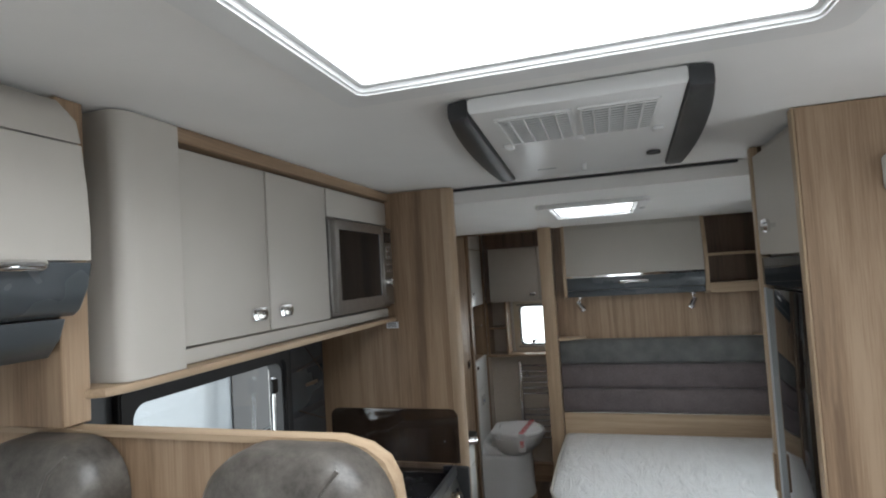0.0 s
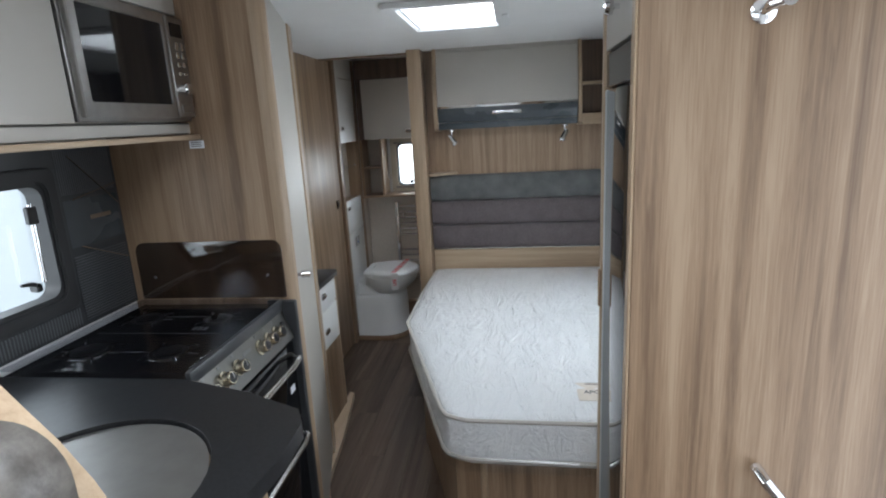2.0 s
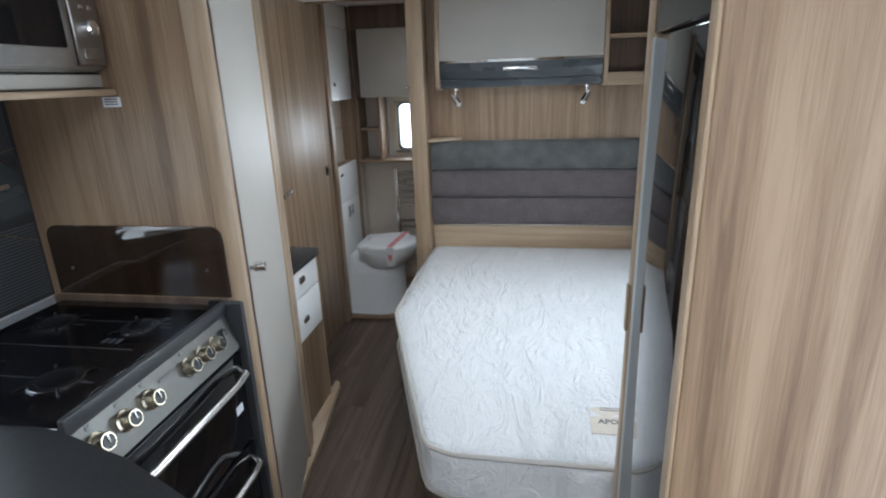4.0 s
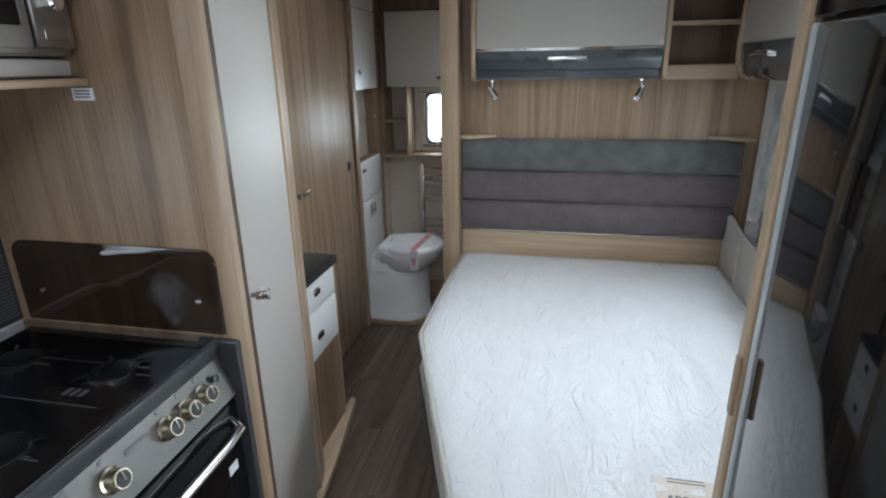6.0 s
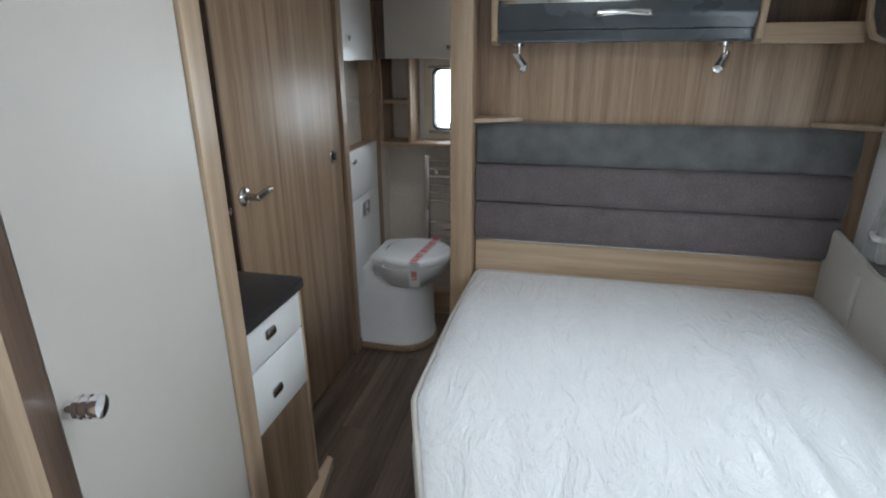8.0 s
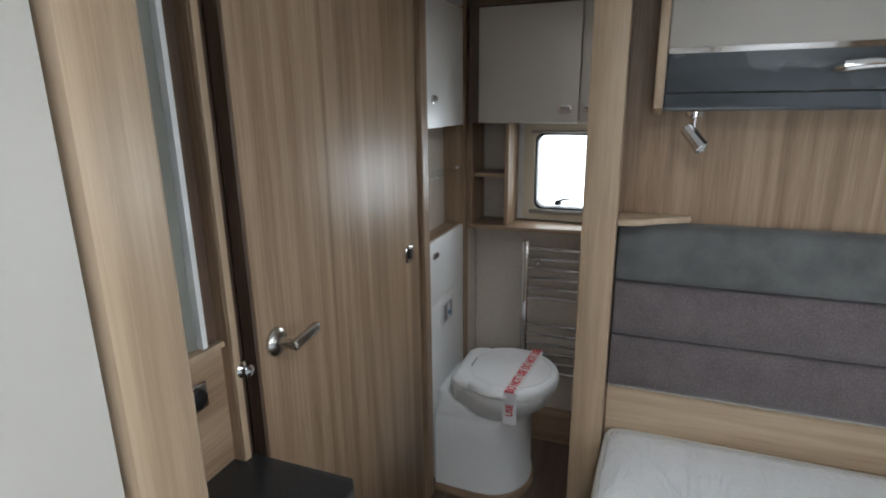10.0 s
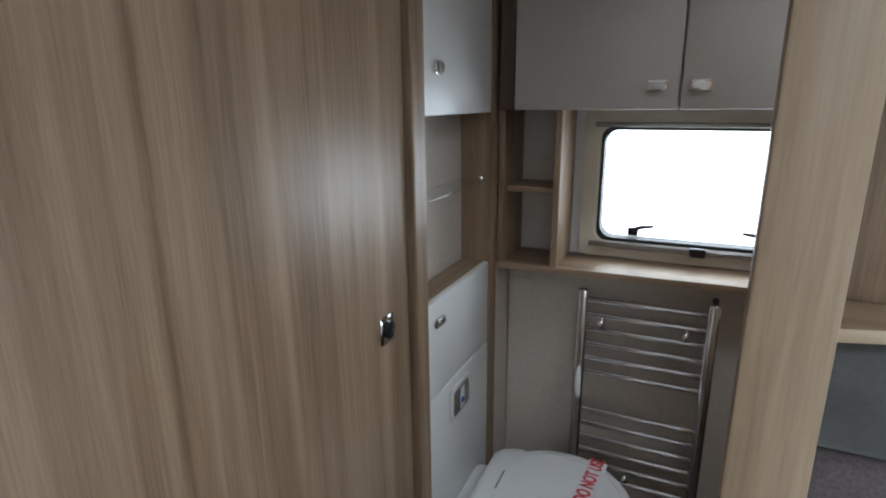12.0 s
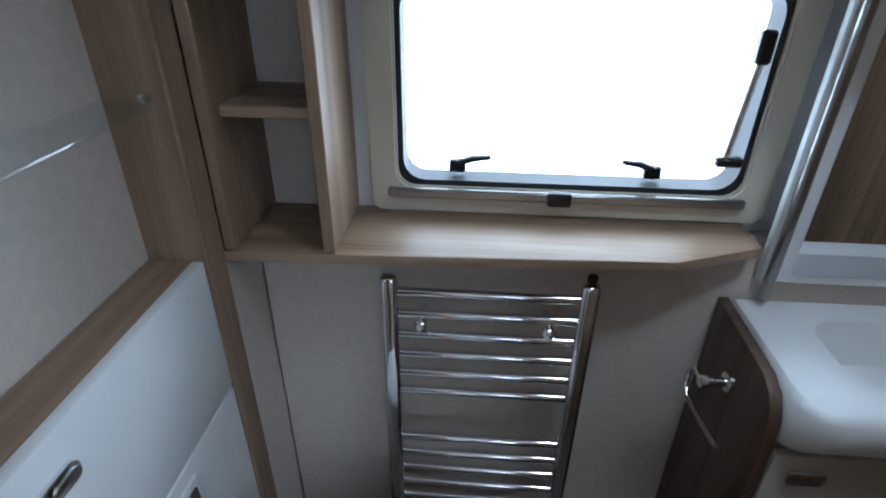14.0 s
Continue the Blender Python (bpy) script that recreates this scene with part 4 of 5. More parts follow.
# ---- bed ----
bed = thing("bed", (0.8, 3.0, 0), "fixed oak bed base with a cut-off foot corner", "bed")
part("base", prism([(0.205, HY - 0.002), (0.205, 2.985), (0.43, 2.342), (0.53, 2.301), (XR - 0.002, 2.301), (XR - 0.002, HY - 0.002)], "z", 0.0, 0.43, 0.0), wood_z, bed, "", 20)
part("corner_trim", tube([(0.53, 2.303, 0.0), (0.53, 2.303, 0.43)], 0.012, 10), pale_z, bed)
part("side_rail", prism([(0.188, 2.98), (0.43, 2.319), (0.44, 2.33), (0.205, 2.985)], "z", 0.40, 0.432), pale_y, bed)


def mattress_mesh():
    out = [(0.165, 3.86), (0.150, 3.45), (0.150, 3.02), (0.165, 2.96), (0.40, 2.261), (0.43, 2.209), (0.50, 2.182), (0.90, 2.174), (1.29, 2.182), (1.345, 2.226), (1.358, 3.0), (1.350, 3.83), (1.31, 3.885), (0.22, 3.895)]
    fine = []
    n = len(out)
    for i in range(n):
        p0, p1, p2, p3 = (Vector(out[(i + k) % n]) for k in (-1, 0, 1, 2))
        for k in range(5):
            t = k / 5
            fine.append(p1.lerp(p2, t) * 0.75 + 0.25 * (0.5 * ((2 * p1) + (p2 - p0) * t + (2 * p0 - 5 * p1 + 4 * p2 - p3) * t * t + (3 * p1 - p0 - 3 * p2 + p3) * t ** 3)))
    mid = Vector((0.78, 3.05))
    rings = []
    for scale_in, z in ((0.012, 0.432), (0.0, 0.445), (0.004, 0.49), (0.004, 0.545), (0.0, 0.582), (0.010, 0.597), (0.035, 0.603), (0.09, 0.607), (0.2, 0.612), (0.4, 0.614), (0.62, 0.612), (0.85, 0.610)):
        ring = []
        for p in fine:
            q = p.lerp(mid, scale_in if scale_in > 0.05 else 0)
            if scale_in <= 0.05:
                q = p + (mid - p).normalized() * scale_in
            nz = noise.noise((q.x * 7, q.y * 5, 1.3)) * 0.006 + noise.noise((q.x * 19, q.y * 14, 5.1)) * 0.0025
            side = noise.noise((q.x * 13, q.y * 13, z * 10)) * 0.005 if z < 0.59 else 0
            q = q + (q - mid).normalized() * side
            ring.append((q.x, q.y, z + (nz if z > 0.5 else 0)))
        rings.append(ring)
    bm = bmesh.new()
    V = [[bm.verts.new(p) for p in r] for r in rings]
    m = len(fine)
    for A, B in zip(V, V[1:]):
        for i in range(m):
            j = (i + 1) % m
            bm.faces.new((A[i], A[j], B[j], B[i]))
    bm.faces.new(V[0])
    c = bm.verts.new((mid.x, mid.y, 0.611))
    for i in range(m):
        bm.faces.new((V[-1][i], V[-1][(i + 1) % m], c))
    tidy(bm)
    return bm, [Vector((*p, 0)) for p in fine], mid


mbm, medge, mmid = mattress_mesh()
mattress = thing("mattress", (0.78, 3.05, 0.43), "white mattress still wrapped in crinkled clear film", "mattress")
part("body", mbm, ticking, mattress, "", 80)
for z in (0.455, 0.590):
    part("piping", tube([(p.x + 0.003 * (p.x - mmid.x), p.y + 0.003 * (p.y - mmid.y), z) for p in medge], 0.0065, 6, True), cream, mattress, "pale piped edge")
film = bmesh.new()
prev = None
for i, p in enumerate(medge):
    d = (Vector((p.x, p.y)) - mmid).normalized()
    w = 0.004 + 0.012 * abs(noise.noise((p.x * 9, p.y * 9, 0.4)))
    q = (film.verts.new((p.x + d.x * 0.006, p.y + d.y * 0.006, 0.462)), film.verts.new((p.x + d.x * (0.010 + w), p.y + d.y * (0.010 + w), 0.440)), film.verts.new((p.x + d.x * (0.002 + w), p.y + d.y * (0.002 + w), 0.418 + 0.01 * noise.noise((p.x * 17, p.y * 17, 2.2)))))
    if prev and p.y < 3.8:
        film.faces.new((prev[0], q[0], q[1], prev[1]))
        film.faces.new((prev[1], q[1], q[2], prev[2]))
    prev = q
film_ob = part("film_hem", film, clear_glass, mattress, "loose hem of clear film", 80)
film_ob.visible_shadow = False
lab = part("label", bx(0.84, 0.98, 2.272, 2.388, 0.612, 0.6135, 0.0), beige_lining, mattress, "pale sewn-in label")
part("lettering", text_mesh("APOLLO", 0.026, pose(0.91, 2.324, 0.6142), 0.0003), print_grey, mattress)
for k in range(2):
    part("label_rule", bx(0.87, 0.95, 2.375 + k * 0.01, 2.378 + k * 0.01, 0.6136, 0.6142, 0), print_grey, mattress)

# ---- headboard ----
headboard = thing("headboard", (0.77, 3.9, 0.72), "padded headboard of three grey and mauve fabric rolls", "headboard")


def pad(z0, z1, x0, x1, depth=0.045):
    pts, n = [], 10
    for k in range(n + 1):
        a = math.pi * k / n - math.pi / 2
        pts.append((HY - 0.012 - depth * (0.35 + 0.65 * math.cos(a) ** 0.5 if abs(math.cos(a)) > 1e-6 else 0.35), (z0 + z1) / 2 + (z1 - z0) / 2 * math.sin(a)))
    pts += [(HY - 0.002, z1), (HY - 0.002, z0)]
    return prism(pts, "x", x0, x1, 0.006)


for z0, z1, m, l in ((1.021, 1.170, suede, "grey suede top roll"), (0.874, 1.019, weave_fabric, "mauve woven roll"), (0.728, 0.872, weave_fabric, "mauve woven roll")):
    part("pad", pad(z0, z1, 0.154, 1.392), m, headboard, l, 60)
headrail = tagged(part("bed_head_rail", bx(0.152, 1.42, HY - 0.022, HY - 0.002, 0.56, 0.720, 0.003), pale_x), "pale oak rail beneath the headboard", "rail")
part("edge", bx(0.152, 1.42, HY - 0.026, HY - 0.002, 0.716, 0.726, 0.002), dull_chrome, headrail, "thin silver edge")
for x0, sx in ((0.152, 1), (1.415, -1)):
    sh = [(x0, HY - 0.002), (x0 + sx * 0.165, HY - 0.002), (x0 + sx * 0.15, HY - 0.02), (x0 + sx * 0.10, HY - 0.045), (x0 + sx * 0.05, HY - 0.085), (x0, HY - 0.10)]
    tagged(part("corner_shelf", prism(sh, "z", 1.172, 1.188, 0.003), pale_x), "small pale oak corner shelf above the headboard", "shelf", "corner shelves by the bed")


# ---- overhead lockers ----
def locker_profile(z0, z1, yb, d0, d1):
    """The bowed front line of a locker from its top down, as (y, z)."""
    return [(yb - d0 - (d1 - d0) * math.sin(math.pi / 2 * min(1.0, k / 7)), z1 + (z0 - z1) * k / 10) for k in range(11)]


LX0, LX1, LZ0, LZ1, LYB = 0.208, 1.028, 1.432, 1.900, HY - 0.002


def front_band(za, zb, x0, x1, thick, lift=0.0):
    """A piece of the bowed locker front between the heights za and zb."""
    def y_at(z):
        k = (LZ1 - z) / (LZ1 - LZ0)
        return LYB - 0.055 - 0.055 * math.sin(math.pi / 2 * min(1.0, k / 0.72)) + max(0.0, k - 0.82) * 0.16
    zs = [za + (zb - za) * k / 8 for k in range(9)]
    pts = [(y_at(z) - lift, z) for z in zs] + [(y_at(z) + thick, z) for z in reversed(zs)]
    return prism(pts, "x", x0, x1, 0.002)


locker = thing("bed_locker", (0.62, 3.85, LZ0), "cream and slate overhead locker above the bed", "locker")
part("body", bx(LX0 + 0.02, LX1 - 0.02, LYB - 0.055, LYB, LZ0 + 0.02, LZ1, 0.002), cream, locker)
lid = part("door", front_band(1.565, 1.855, LX0 + 0.022, LX1 - 0.022, 0.016), cream, locker, "bowed cream door", 60)
part("top_strip", front_band(1.860, 1.898, LX0 + 0.022, LX1 - 0.022, 0.016), cream, locker, "", 60)
part("lower_panel", front_band(1.475, 1.553, LX0 + 0.022, LX1 - 0.022, 0.016, 0.002), slate, locker, "slate grey lower panel", 60)
part("bottom_panel", front_band(1.436, 1.472, LX0 + 0.022, LX1 - 0.022, 0.018), slate, locker, "slate grey underside panel", 60)
part("underside", bx(LX0 + 0.02, LX1 - 0.02, LYB - 0.085, LYB, LZ0 + 0.004, LZ0 + 0.02, 0.002), slate, locker)
part("chrome_strip", front_band(1.553, 1.564, LX0 + 0.022, LX1 - 0.022, 0.014, 0.003), chrome, locker, "bright chrome strip", 60)
hd = part("handle", tube([(0.535, LYB - 0.115, 1.515), (0.545, LYB - 0.128, 1.518), (0.585, LYB - 0.134, 1.521), (0.62, LYB - 0.135, 1.521), (0.655, LYB - 0.134, 1.521), (0.695, LYB - 0.128, 1.518), (0.705, LYB - 0.115, 1.515)], [0.008, 0.012, 0.011, 0.008, 0.011, 0.012, 0.008], 10), chrome, locker, "chrome bar handle")
for x0, x1 in ((LX0, LX0 + 0.020), (LX1 - 0.020, LX1)):
    pts = [(LYB, LZ1)] + [(y - 0.008, z) for y, z in [(LYB - 0.055, LZ1), (LYB - 0.075, 1.82), (LYB - 0.10, 1.70), (LYB - 0.112, 1.60), (LYB - 0.112, 1.53), (LYB - 0.10, LZ0 + 0.01), (LYB - 0.08, LZ0 - 0.004)]] + [(LYB, LZ0 - 0.004)]
    part("cheek", prism(pts, "x", x0, x1, 0.003), pale_z, locker, "pale oak end cheek")

niche = thing("open_niche", (1.15, 3.85, LZ0), "open brown oak shelf niche beside the bed locker", "shelf")
NX1 = 1.31
part("base", bx(LX1 + 0.001, NX1, LYB - 0.085, LYB, LZ0 - 0.004, LZ0 + 0.055, 0.002), pale_x, niche)
part("shelf", bx(LX1 + 0.001, NX1, LYB - 0.09, LYB, 1.640, 1.656, 0.002), pale_x, niche)
# back in a darker brown than the base, shelf and top
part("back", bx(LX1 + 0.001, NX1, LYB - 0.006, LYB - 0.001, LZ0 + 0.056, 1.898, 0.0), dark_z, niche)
part("top", bx(LX1 + 0.001, NX1, LYB - 0.09, LYB, 1.88, 1.898, 0.001), wood_x, niche)

side_locker = thing("side_locker", (1.38, 3.3, 1.43), "cream and slate overhead locker on the side wall above the bed", "locker")
prof = [(XR - 0.002, 1.90), (1.335, 1.90), (1.312, 1.82), (1.296, 1.70), (1.292, 1.60), (1.292, 1.565), (XR - 0.002, 1.565)]
low = [(XR - 0.002, 1.562), (1.290, 1.562), (1.296, 1.50), (1.315, 1.45), (1.345, 1.432), (XR - 0.002, 1.432)]
part("door", prism(prof, "y", 2.111, 3.80, 0.004), cream, side_locker, "bowed cream door", 50)
part("lower_panel", prism(low, "y", 2.111, 3.80, 0.004), slate, side_locker, "slate grey lower panel", 50)
part("cheek", prism([(XR - 0.002, 1.90), (1.325, 1.90), (1.302, 1.82), (1.284, 1.70), (1.280, 1.56), (1.288, 1.49), (1.31, 1.44), (1.345, 1.424), (XR - 0.002, 1.424)], "y", 3.802, 3.824, 0.003), pale_z, side_locker, "pale oak end cheek")
part("handle", tube([(1.290, 3.40, 1.52), (1.272, 3.41, 1.522), (1.268, 3.47, 1.525), (1.268, 3.53, 1.525), (1.272, 3.59, 1.522), (1.290, 3.60, 1.52)], [0.008, 0.011, 0.009, 0.009, 0.011, 0.008]), chrome, side_locker)


def spot_lamp(x, y, z, aim):
    s = thing("reading_lamp", (x, y, z), "small chrome swivel reading lamp under the locker", "lamp", "reading lamps over the bed")
    part("base", lathe([(0.020, 0.0), (0.020, -0.010), (0.012, -0.014), (0.0, -0.014)], (x, y, z)), chrome, s)
    part("stem", tube([(x, y, z - 0.012), (x, y, z - 0.045)], 0.004), chrome, s)
    m = Matrix.Translation((x, y - 0.004, z - 0.055)) @ Vector(aim).to_track_quat("Z", "Y").to_matrix().to_4x4()
    h = part("head", turned(lathe([(0.010, -0.030), (0.015, -0.026), (0.016, 0.020), (0.018, 0.034), (0.015, 0.036), (0.012, 0.030), (0.0, 0.029)], (0, 0, 0)), m), chrome, s)
    part("bulb", turned(lathe([(0.011, 0.030), (0.008, 0.034), (0.0, 0.035)], (0, 0, 0)), m), white_plastic, h)


spot_lamp(0.298, 3.868, 1.434, (0.6, -0.45, -0.75))
spot_lamp(0.938, 3.868, 1.434, (-0.45, -0.5, -0.75))

# ---- side wall by the bed ----
bw, blay = caravan_window("window_4", "x", XR, -1, 2.446, 3.40, 0.86, 1.30, "bedside window in an ivory frame", rim=0.05)
window_catch(bw, "x", blay, 3.33, 0.93, -1)
window_catch(bw, "x", blay, 2.55, 0.93, 1)
part("stay_block", bx(XR - 0.012, XR - 0.03, 3.36, 3.39, 0.93, 0.96, 0.003), black_plastic, bw)
curtain = thing("curtain", (1.43, 3.56, 0.8), "gathered white curtain tied back beside the bed window", "curtain")
cb = bmesh.new()
rows = []
for k in range(17):
    u = k / 16
    z = 1.405 - 0.60 * u
    half = 0.115 - 0.085 * math.sin(math.pi / 2 * min(1, u / 0.78)) + (0.03 * max(0, u - 0.8) / 0.2)
    cyy = 3.63 + 0.085 * min(1, u / 0.8) ** 1.5
    row = []
    for j in range(29):
        v = j / 28 * 2 - 1
        row.append(cb.verts.new((1.425 - 0.012 * math.cos(v * 16 + 0.6 * math.sin(5 * u)) - 0.012 * u, cyy + half * v, z)))
    rows.append(row)
for A, B in zip(rows, rows[1:]):
    for j in range(28):
        cb.faces.new((A[j], A[j + 1], B[j + 1], B[j]))
bmesh.ops.solidify(cb, geom=list(cb.faces), thickness=0.003)
part("cloth", cb, curtain_fabric, curtain, "", 80)
part("tie_band", tube([(1.395, 3.64, 0.885), (1.388, 3.675, 0.88), (1.395, 3.71, 0.885), (1.45, 3.70, 0.90)], 0.009), curtain_fabric, curtain)
part("rail", bx(1.435, 1.452, 2.157, 3.70, 1.405, 1.420, 0.002), white_plastic, curtain)
side_pad = thing("bedside_panel", (1.375, 3.0, 0.45), "cream moulded panel along the wall beside the mattress", "panel")
part("board", prism([(2.157, 0.45), (3.90, 0.45), (3.905, 0.80), (3.87, 0.845), (3.80, 0.835), (3.60, 0.80), (2.157, 0.80)], "x", 1.365, 1.385, 0.006), cream, side_pad)
for y in (2.446, 2.75, 3.05, 3.35, 3.65):
    part("flute", tube([(1.3655, y, 0.60), (1.361, y, 0.63), (1.361, y, 0.75), (1.3655, y, 0.77)], 0.010, 8), cream, side_pad)

# ---- fridge and tall unit ----
FX, FY0, FY1 = 0.872, 1.70, 2.10
tall_unit = thing("tall_unit", (1.1, 1.811, 0), "tall oak unit that houses the fridge", "cabinet")
part("near_panel", bx(FX - 0.008, XR, FY0 - 0.012, FY0 + 0.012, 0, ZC - 0.002, 0.002), wood_z, tall_unit)
part("near_edge", bx(FX - 0.014, FX - 0.0085, FY0 - 0.013, FY0 + 0.013, 0, ZC - 0.002, 0.002), pale_z, tall_unit)
part("far_panel", bx(FX + 0.02, XR, FY1 - 0.006, FY1 + 0.014, 0, ZC - 0.002, 0.002), wood_z, tall_unit)
part("far_edge", bx(FX + 0.000, FX + 0.02, FY1 - 0.010, FY1 + 0.016, 0, ZC - 0.002, 0.003), pale_z, tall_unit)
part("box", bx(FX + 0.03, XR, FY0 + 0.013, FY1 - 0.007, 1.58, ZC - 0.004, 0.0), cream, tall_unit)
tdoor = part("door", bx(FX + 0.004, FX + 0.024, FY0 + 0.016, FY1 - 0.012, 1.628, ZC - 0.03, 0.004, 2), cream, tall_unit, "cream top door")
part("knob", lathe([(0.006, 0.0), (0.006, -0.012), (0.016, -0.014), (0.018, -0.022), (0.014, -0.030), (0.0, -0.032)], (FX + 0.004, 1.93, 1.700), "x", 20), chrome, tdoor, "round chrome knob")
fridge = thing("fridge", (1.1, 1.787, 0.05), "tall fridge with a black glass door", "fridge")
part("case", bx(FX + 0.03, XR - 0.02, FY0 + 0.016, FY1 - 0.012, 0.05, 1.575, 0.003), black_plastic, fridge)
part("control_strip", bx(FX + 0.006, FX + 0.03, FY0 + 0.016, FY1 - 0.012, 1.545, 1.622, 0.003), black_gloss, fridge)
fdoor = part("door", bx(FX + 0.004, FX + 0.030, FY0 + 0.016, FY1 - 0.034, 0.06, 1.540, 0.004, 2), black_gloss, fridge, "black glass door")
part("door_edge", bx(FX + 0.002, FX + 0.028, FY1 - 0.033, FY1 - 0.021, 0.06, 1.540, 0.003), grey_plastic, fdoor, "pale grey door edge")
part("hinge", bx(FX - 0.006, FX + 0.000, FY1 - 0.012, FY1 + 0.004, 0.99, 1.09, 0.002), wood_z, tall_unit, "oak hinge block")
alarm = thing("alarm", (1.07, FY0 - 0.014, 1.75), "white battery alarm on the oak panel", "alarm")
part("case", prism(rounded(1.004, 1.131, 1.738, 1.812, 0.012), "y", FY0 - 0.040, FY0 - 0.0119, 0.006), white_plastic, alarm)
part("ring", lathe([(0.027, 0.0), (0.027, -0.003), (0.022, -0.004), (0.021, -0.001), (0.0, -0.001)], (1.047, FY0 - 0.040, 1.776), "y", 28), graphite, alarm)
part("sounder", lathe([(0.020, 0.0), (0.019, -0.004), (0.0, -0.0045)], (1.047, FY0 - 0.041, 1.776), "y", 28), white_plastic, alarm)
part("vent", bx(1.080, 1.124, FY0 - 0.0415, FY0 - 0.039, 1.782, 1.800, 0.001), print_grey, alarm)
hook = thing("coat_hook", (1.065, FY0 - 0.014, 1.646), "chrome coat hook on the oak panel", "hook")
part("plate", lathe([(0.020, 0.0), (0.020, -0.005), (0.014, -0.008), (0.0, -0.008)], (1.057, FY0 - 0.0115, 1.634), "y"), chrome, hook)
part("prong", tube([(1.057, FY0 - 0.02, 1.634), (1.060, FY0 - 0.035, 1.640), (1.080, FY0 - 0.045, 1.646), (1.093, FY0 - 0.047, 1.652), (1.098, FY0 - 0.047, 1.661)], [0.008, 0.009, 0.008, 0.006, 0.004]), chrome, hook)
part("cap", lathe([(0.012, 0.0), (0.012, -0.008), (0.0, -0.008)], (1.080, FY0 - 0.045, 1.646), "y"), chrome, hook)
grab = thing("grab_handle", (1.145, FY0 - 0.014, 0.690), "slanting chrome grab handle on the oak panel", "handle")
part("bar", tube([(1.107, FY0 - 0.016, 0.802), (1.111, FY0 - 0.045, 0.795), (1.195, FY0 - 0.05, 0.685), (1.265, FY0 - 0.045, 0.590), (1.271, FY0 - 0.016, 0.582)], 0.012, 14), chrome, grab)

# ---- dinette seat and its oak back panel ----
PY = 1.031
panel_line = [(XL, 0.0), (0.34, 0.0), (0.355, 0.80), (0.352, 1.02), (0.342, 1.11), (0.326, 1.165), (0.302, 1.214), (0.278, 1.250), (0.251, 1.282), (0.232, 1.305), (0.222, 1.328), (0.217, 1.356), (0.213, 1.385), (0.201, 1.409), (0.177, 1.425), (0.140, 1.434), (XL, 1.438)]
seat_back_panel = thing("seat_divider", (-0.2, PY, 0), "oak divider with a curved edge behind the dinette seat", "divider")
part("panel", prism(panel_line, "y", PY - 0.009, PY + 0.009, 0.0), wood_z, seat_back_panel, "", 30)
part("edging", prism([(x + 0.001, z + 0.001) for x, z in panel_line[1:]] + [(XL, 1.430), (0.138, 1.426), (0.172, 1.417)] + [(x - 0.009, z - 0.003) for x, z in reversed(panel_line[1:14])], "y", PY - 0.013, PY + 0.013, 0.0), pale_x, seat_back_panel, "pale curved oak edging", 30)


def cushion(x0, x1, z0, z1, y1, deep, r_top, bulge=0.02, n=14):
    """A padded back: a rounded outline swelling towards -y."""
    bm = bmesh.new()
    out = rounded(x0, x1, z0, z1, (0.02, 0.02, r_top, r_top), 8)
    cx, cz = (x0 + x1) / 2, (z0 + z1) / 2
    levels = [(1.0, y1), (1.0, y1 - deep * 0.55), (0.985, y1 - deep * 0.8), (0.94, y1 - deep * 0.95), (0.85, y1 - deep - bulge * 0.3), (0.6, y1 - deep - bulge * 0.8), (0.3, y1 - deep - bulge)]
    V = [[bm.verts.new((cx + (x - cx) * s, y, cz + (z - cz) * s)) for x, z in out] for s, y in levels]
    m = len(out)
    for A, B in zip(V, V[1:]):
        for i in range(m):
            bm.faces.new((A[i], A[(i + 1) % m], B[(i + 1) % m], B[i]))
    bm.faces.new(V[0])
    bm.faces.new(V[-1])
    return tidy(bm)


for cx0, cx1 in ((-0.022, 0.215), (-0.42, -0.183)):
    s = thing("dinette_seat", ((cx0 + cx1) / 2, PY - 0.05, 0.5), "grey-brown leather dinette seat back with a white side band", "seat", "dinette seat backs")
    part("headrest", cushion(cx0, cx1, 0.95, 1.432, PY - 0.012, 0.066, 0.075), brown_leather, s, "grey-brown leather headrest", 70)
    part("lower_pad", cushion(cx1 - 0.02, cx1 + 0.098, 0.46, 1.285, PY - 0.014, 0.060, 0.05), brown_leather, s, "grey-brown leather lower pad", 70)
    band = [(cx1 + 0.030, 1.338), (cx1 + 0.070, 1.310), (cx1 + 0.035, 1.262), (cx1 + 0.010, 1.200), (cx1, 1.08), (cx1, 0.50), (cx1 - 0.065, 0.50), (cx1 - 0.062, 1.08), (cx1 - 0.048, 1.20), (cx1 - 0.012, 1.295)]
    part("band", prism(band, "y", PY - 0.100, PY - 0.06, 0.008), white_leather, s, "white leather side band")
    part("seam", tube([(cx1 - 0.045, PY - 0.070, 1.418), (cx1 - 0.060, PY - 0.082, 1.40), (cx1 - 0.073, PY - 0.090, 1.36), (cx1 - 0.078, PY - 0.096, 1.28), (cx1 - 0.080, PY - 0.098, 1.1)], 0.003, 6), brown_leather, s)
    part("stitching", tube([(cx1 + 0.066, PY - 0.085, 1.262), (cx1 + 0.052, PY - 0.090, 1.235), (cx1 + 0.042, PY - 0.094, 1.18), (cx1 + 0.040, PY - 0.095, 0.8)], 0.0013, 6), beige_leather, s)
bench = thing("bench_seat", (-0.2, 0.771, 0), "beige leather bench seat base", "bench")
part("cushion", bx(XL + 0.004, 0.19, 0.332, 0.921, 0.30, 0.46, 0.03, 3), beige_leather, bench, "", 60)
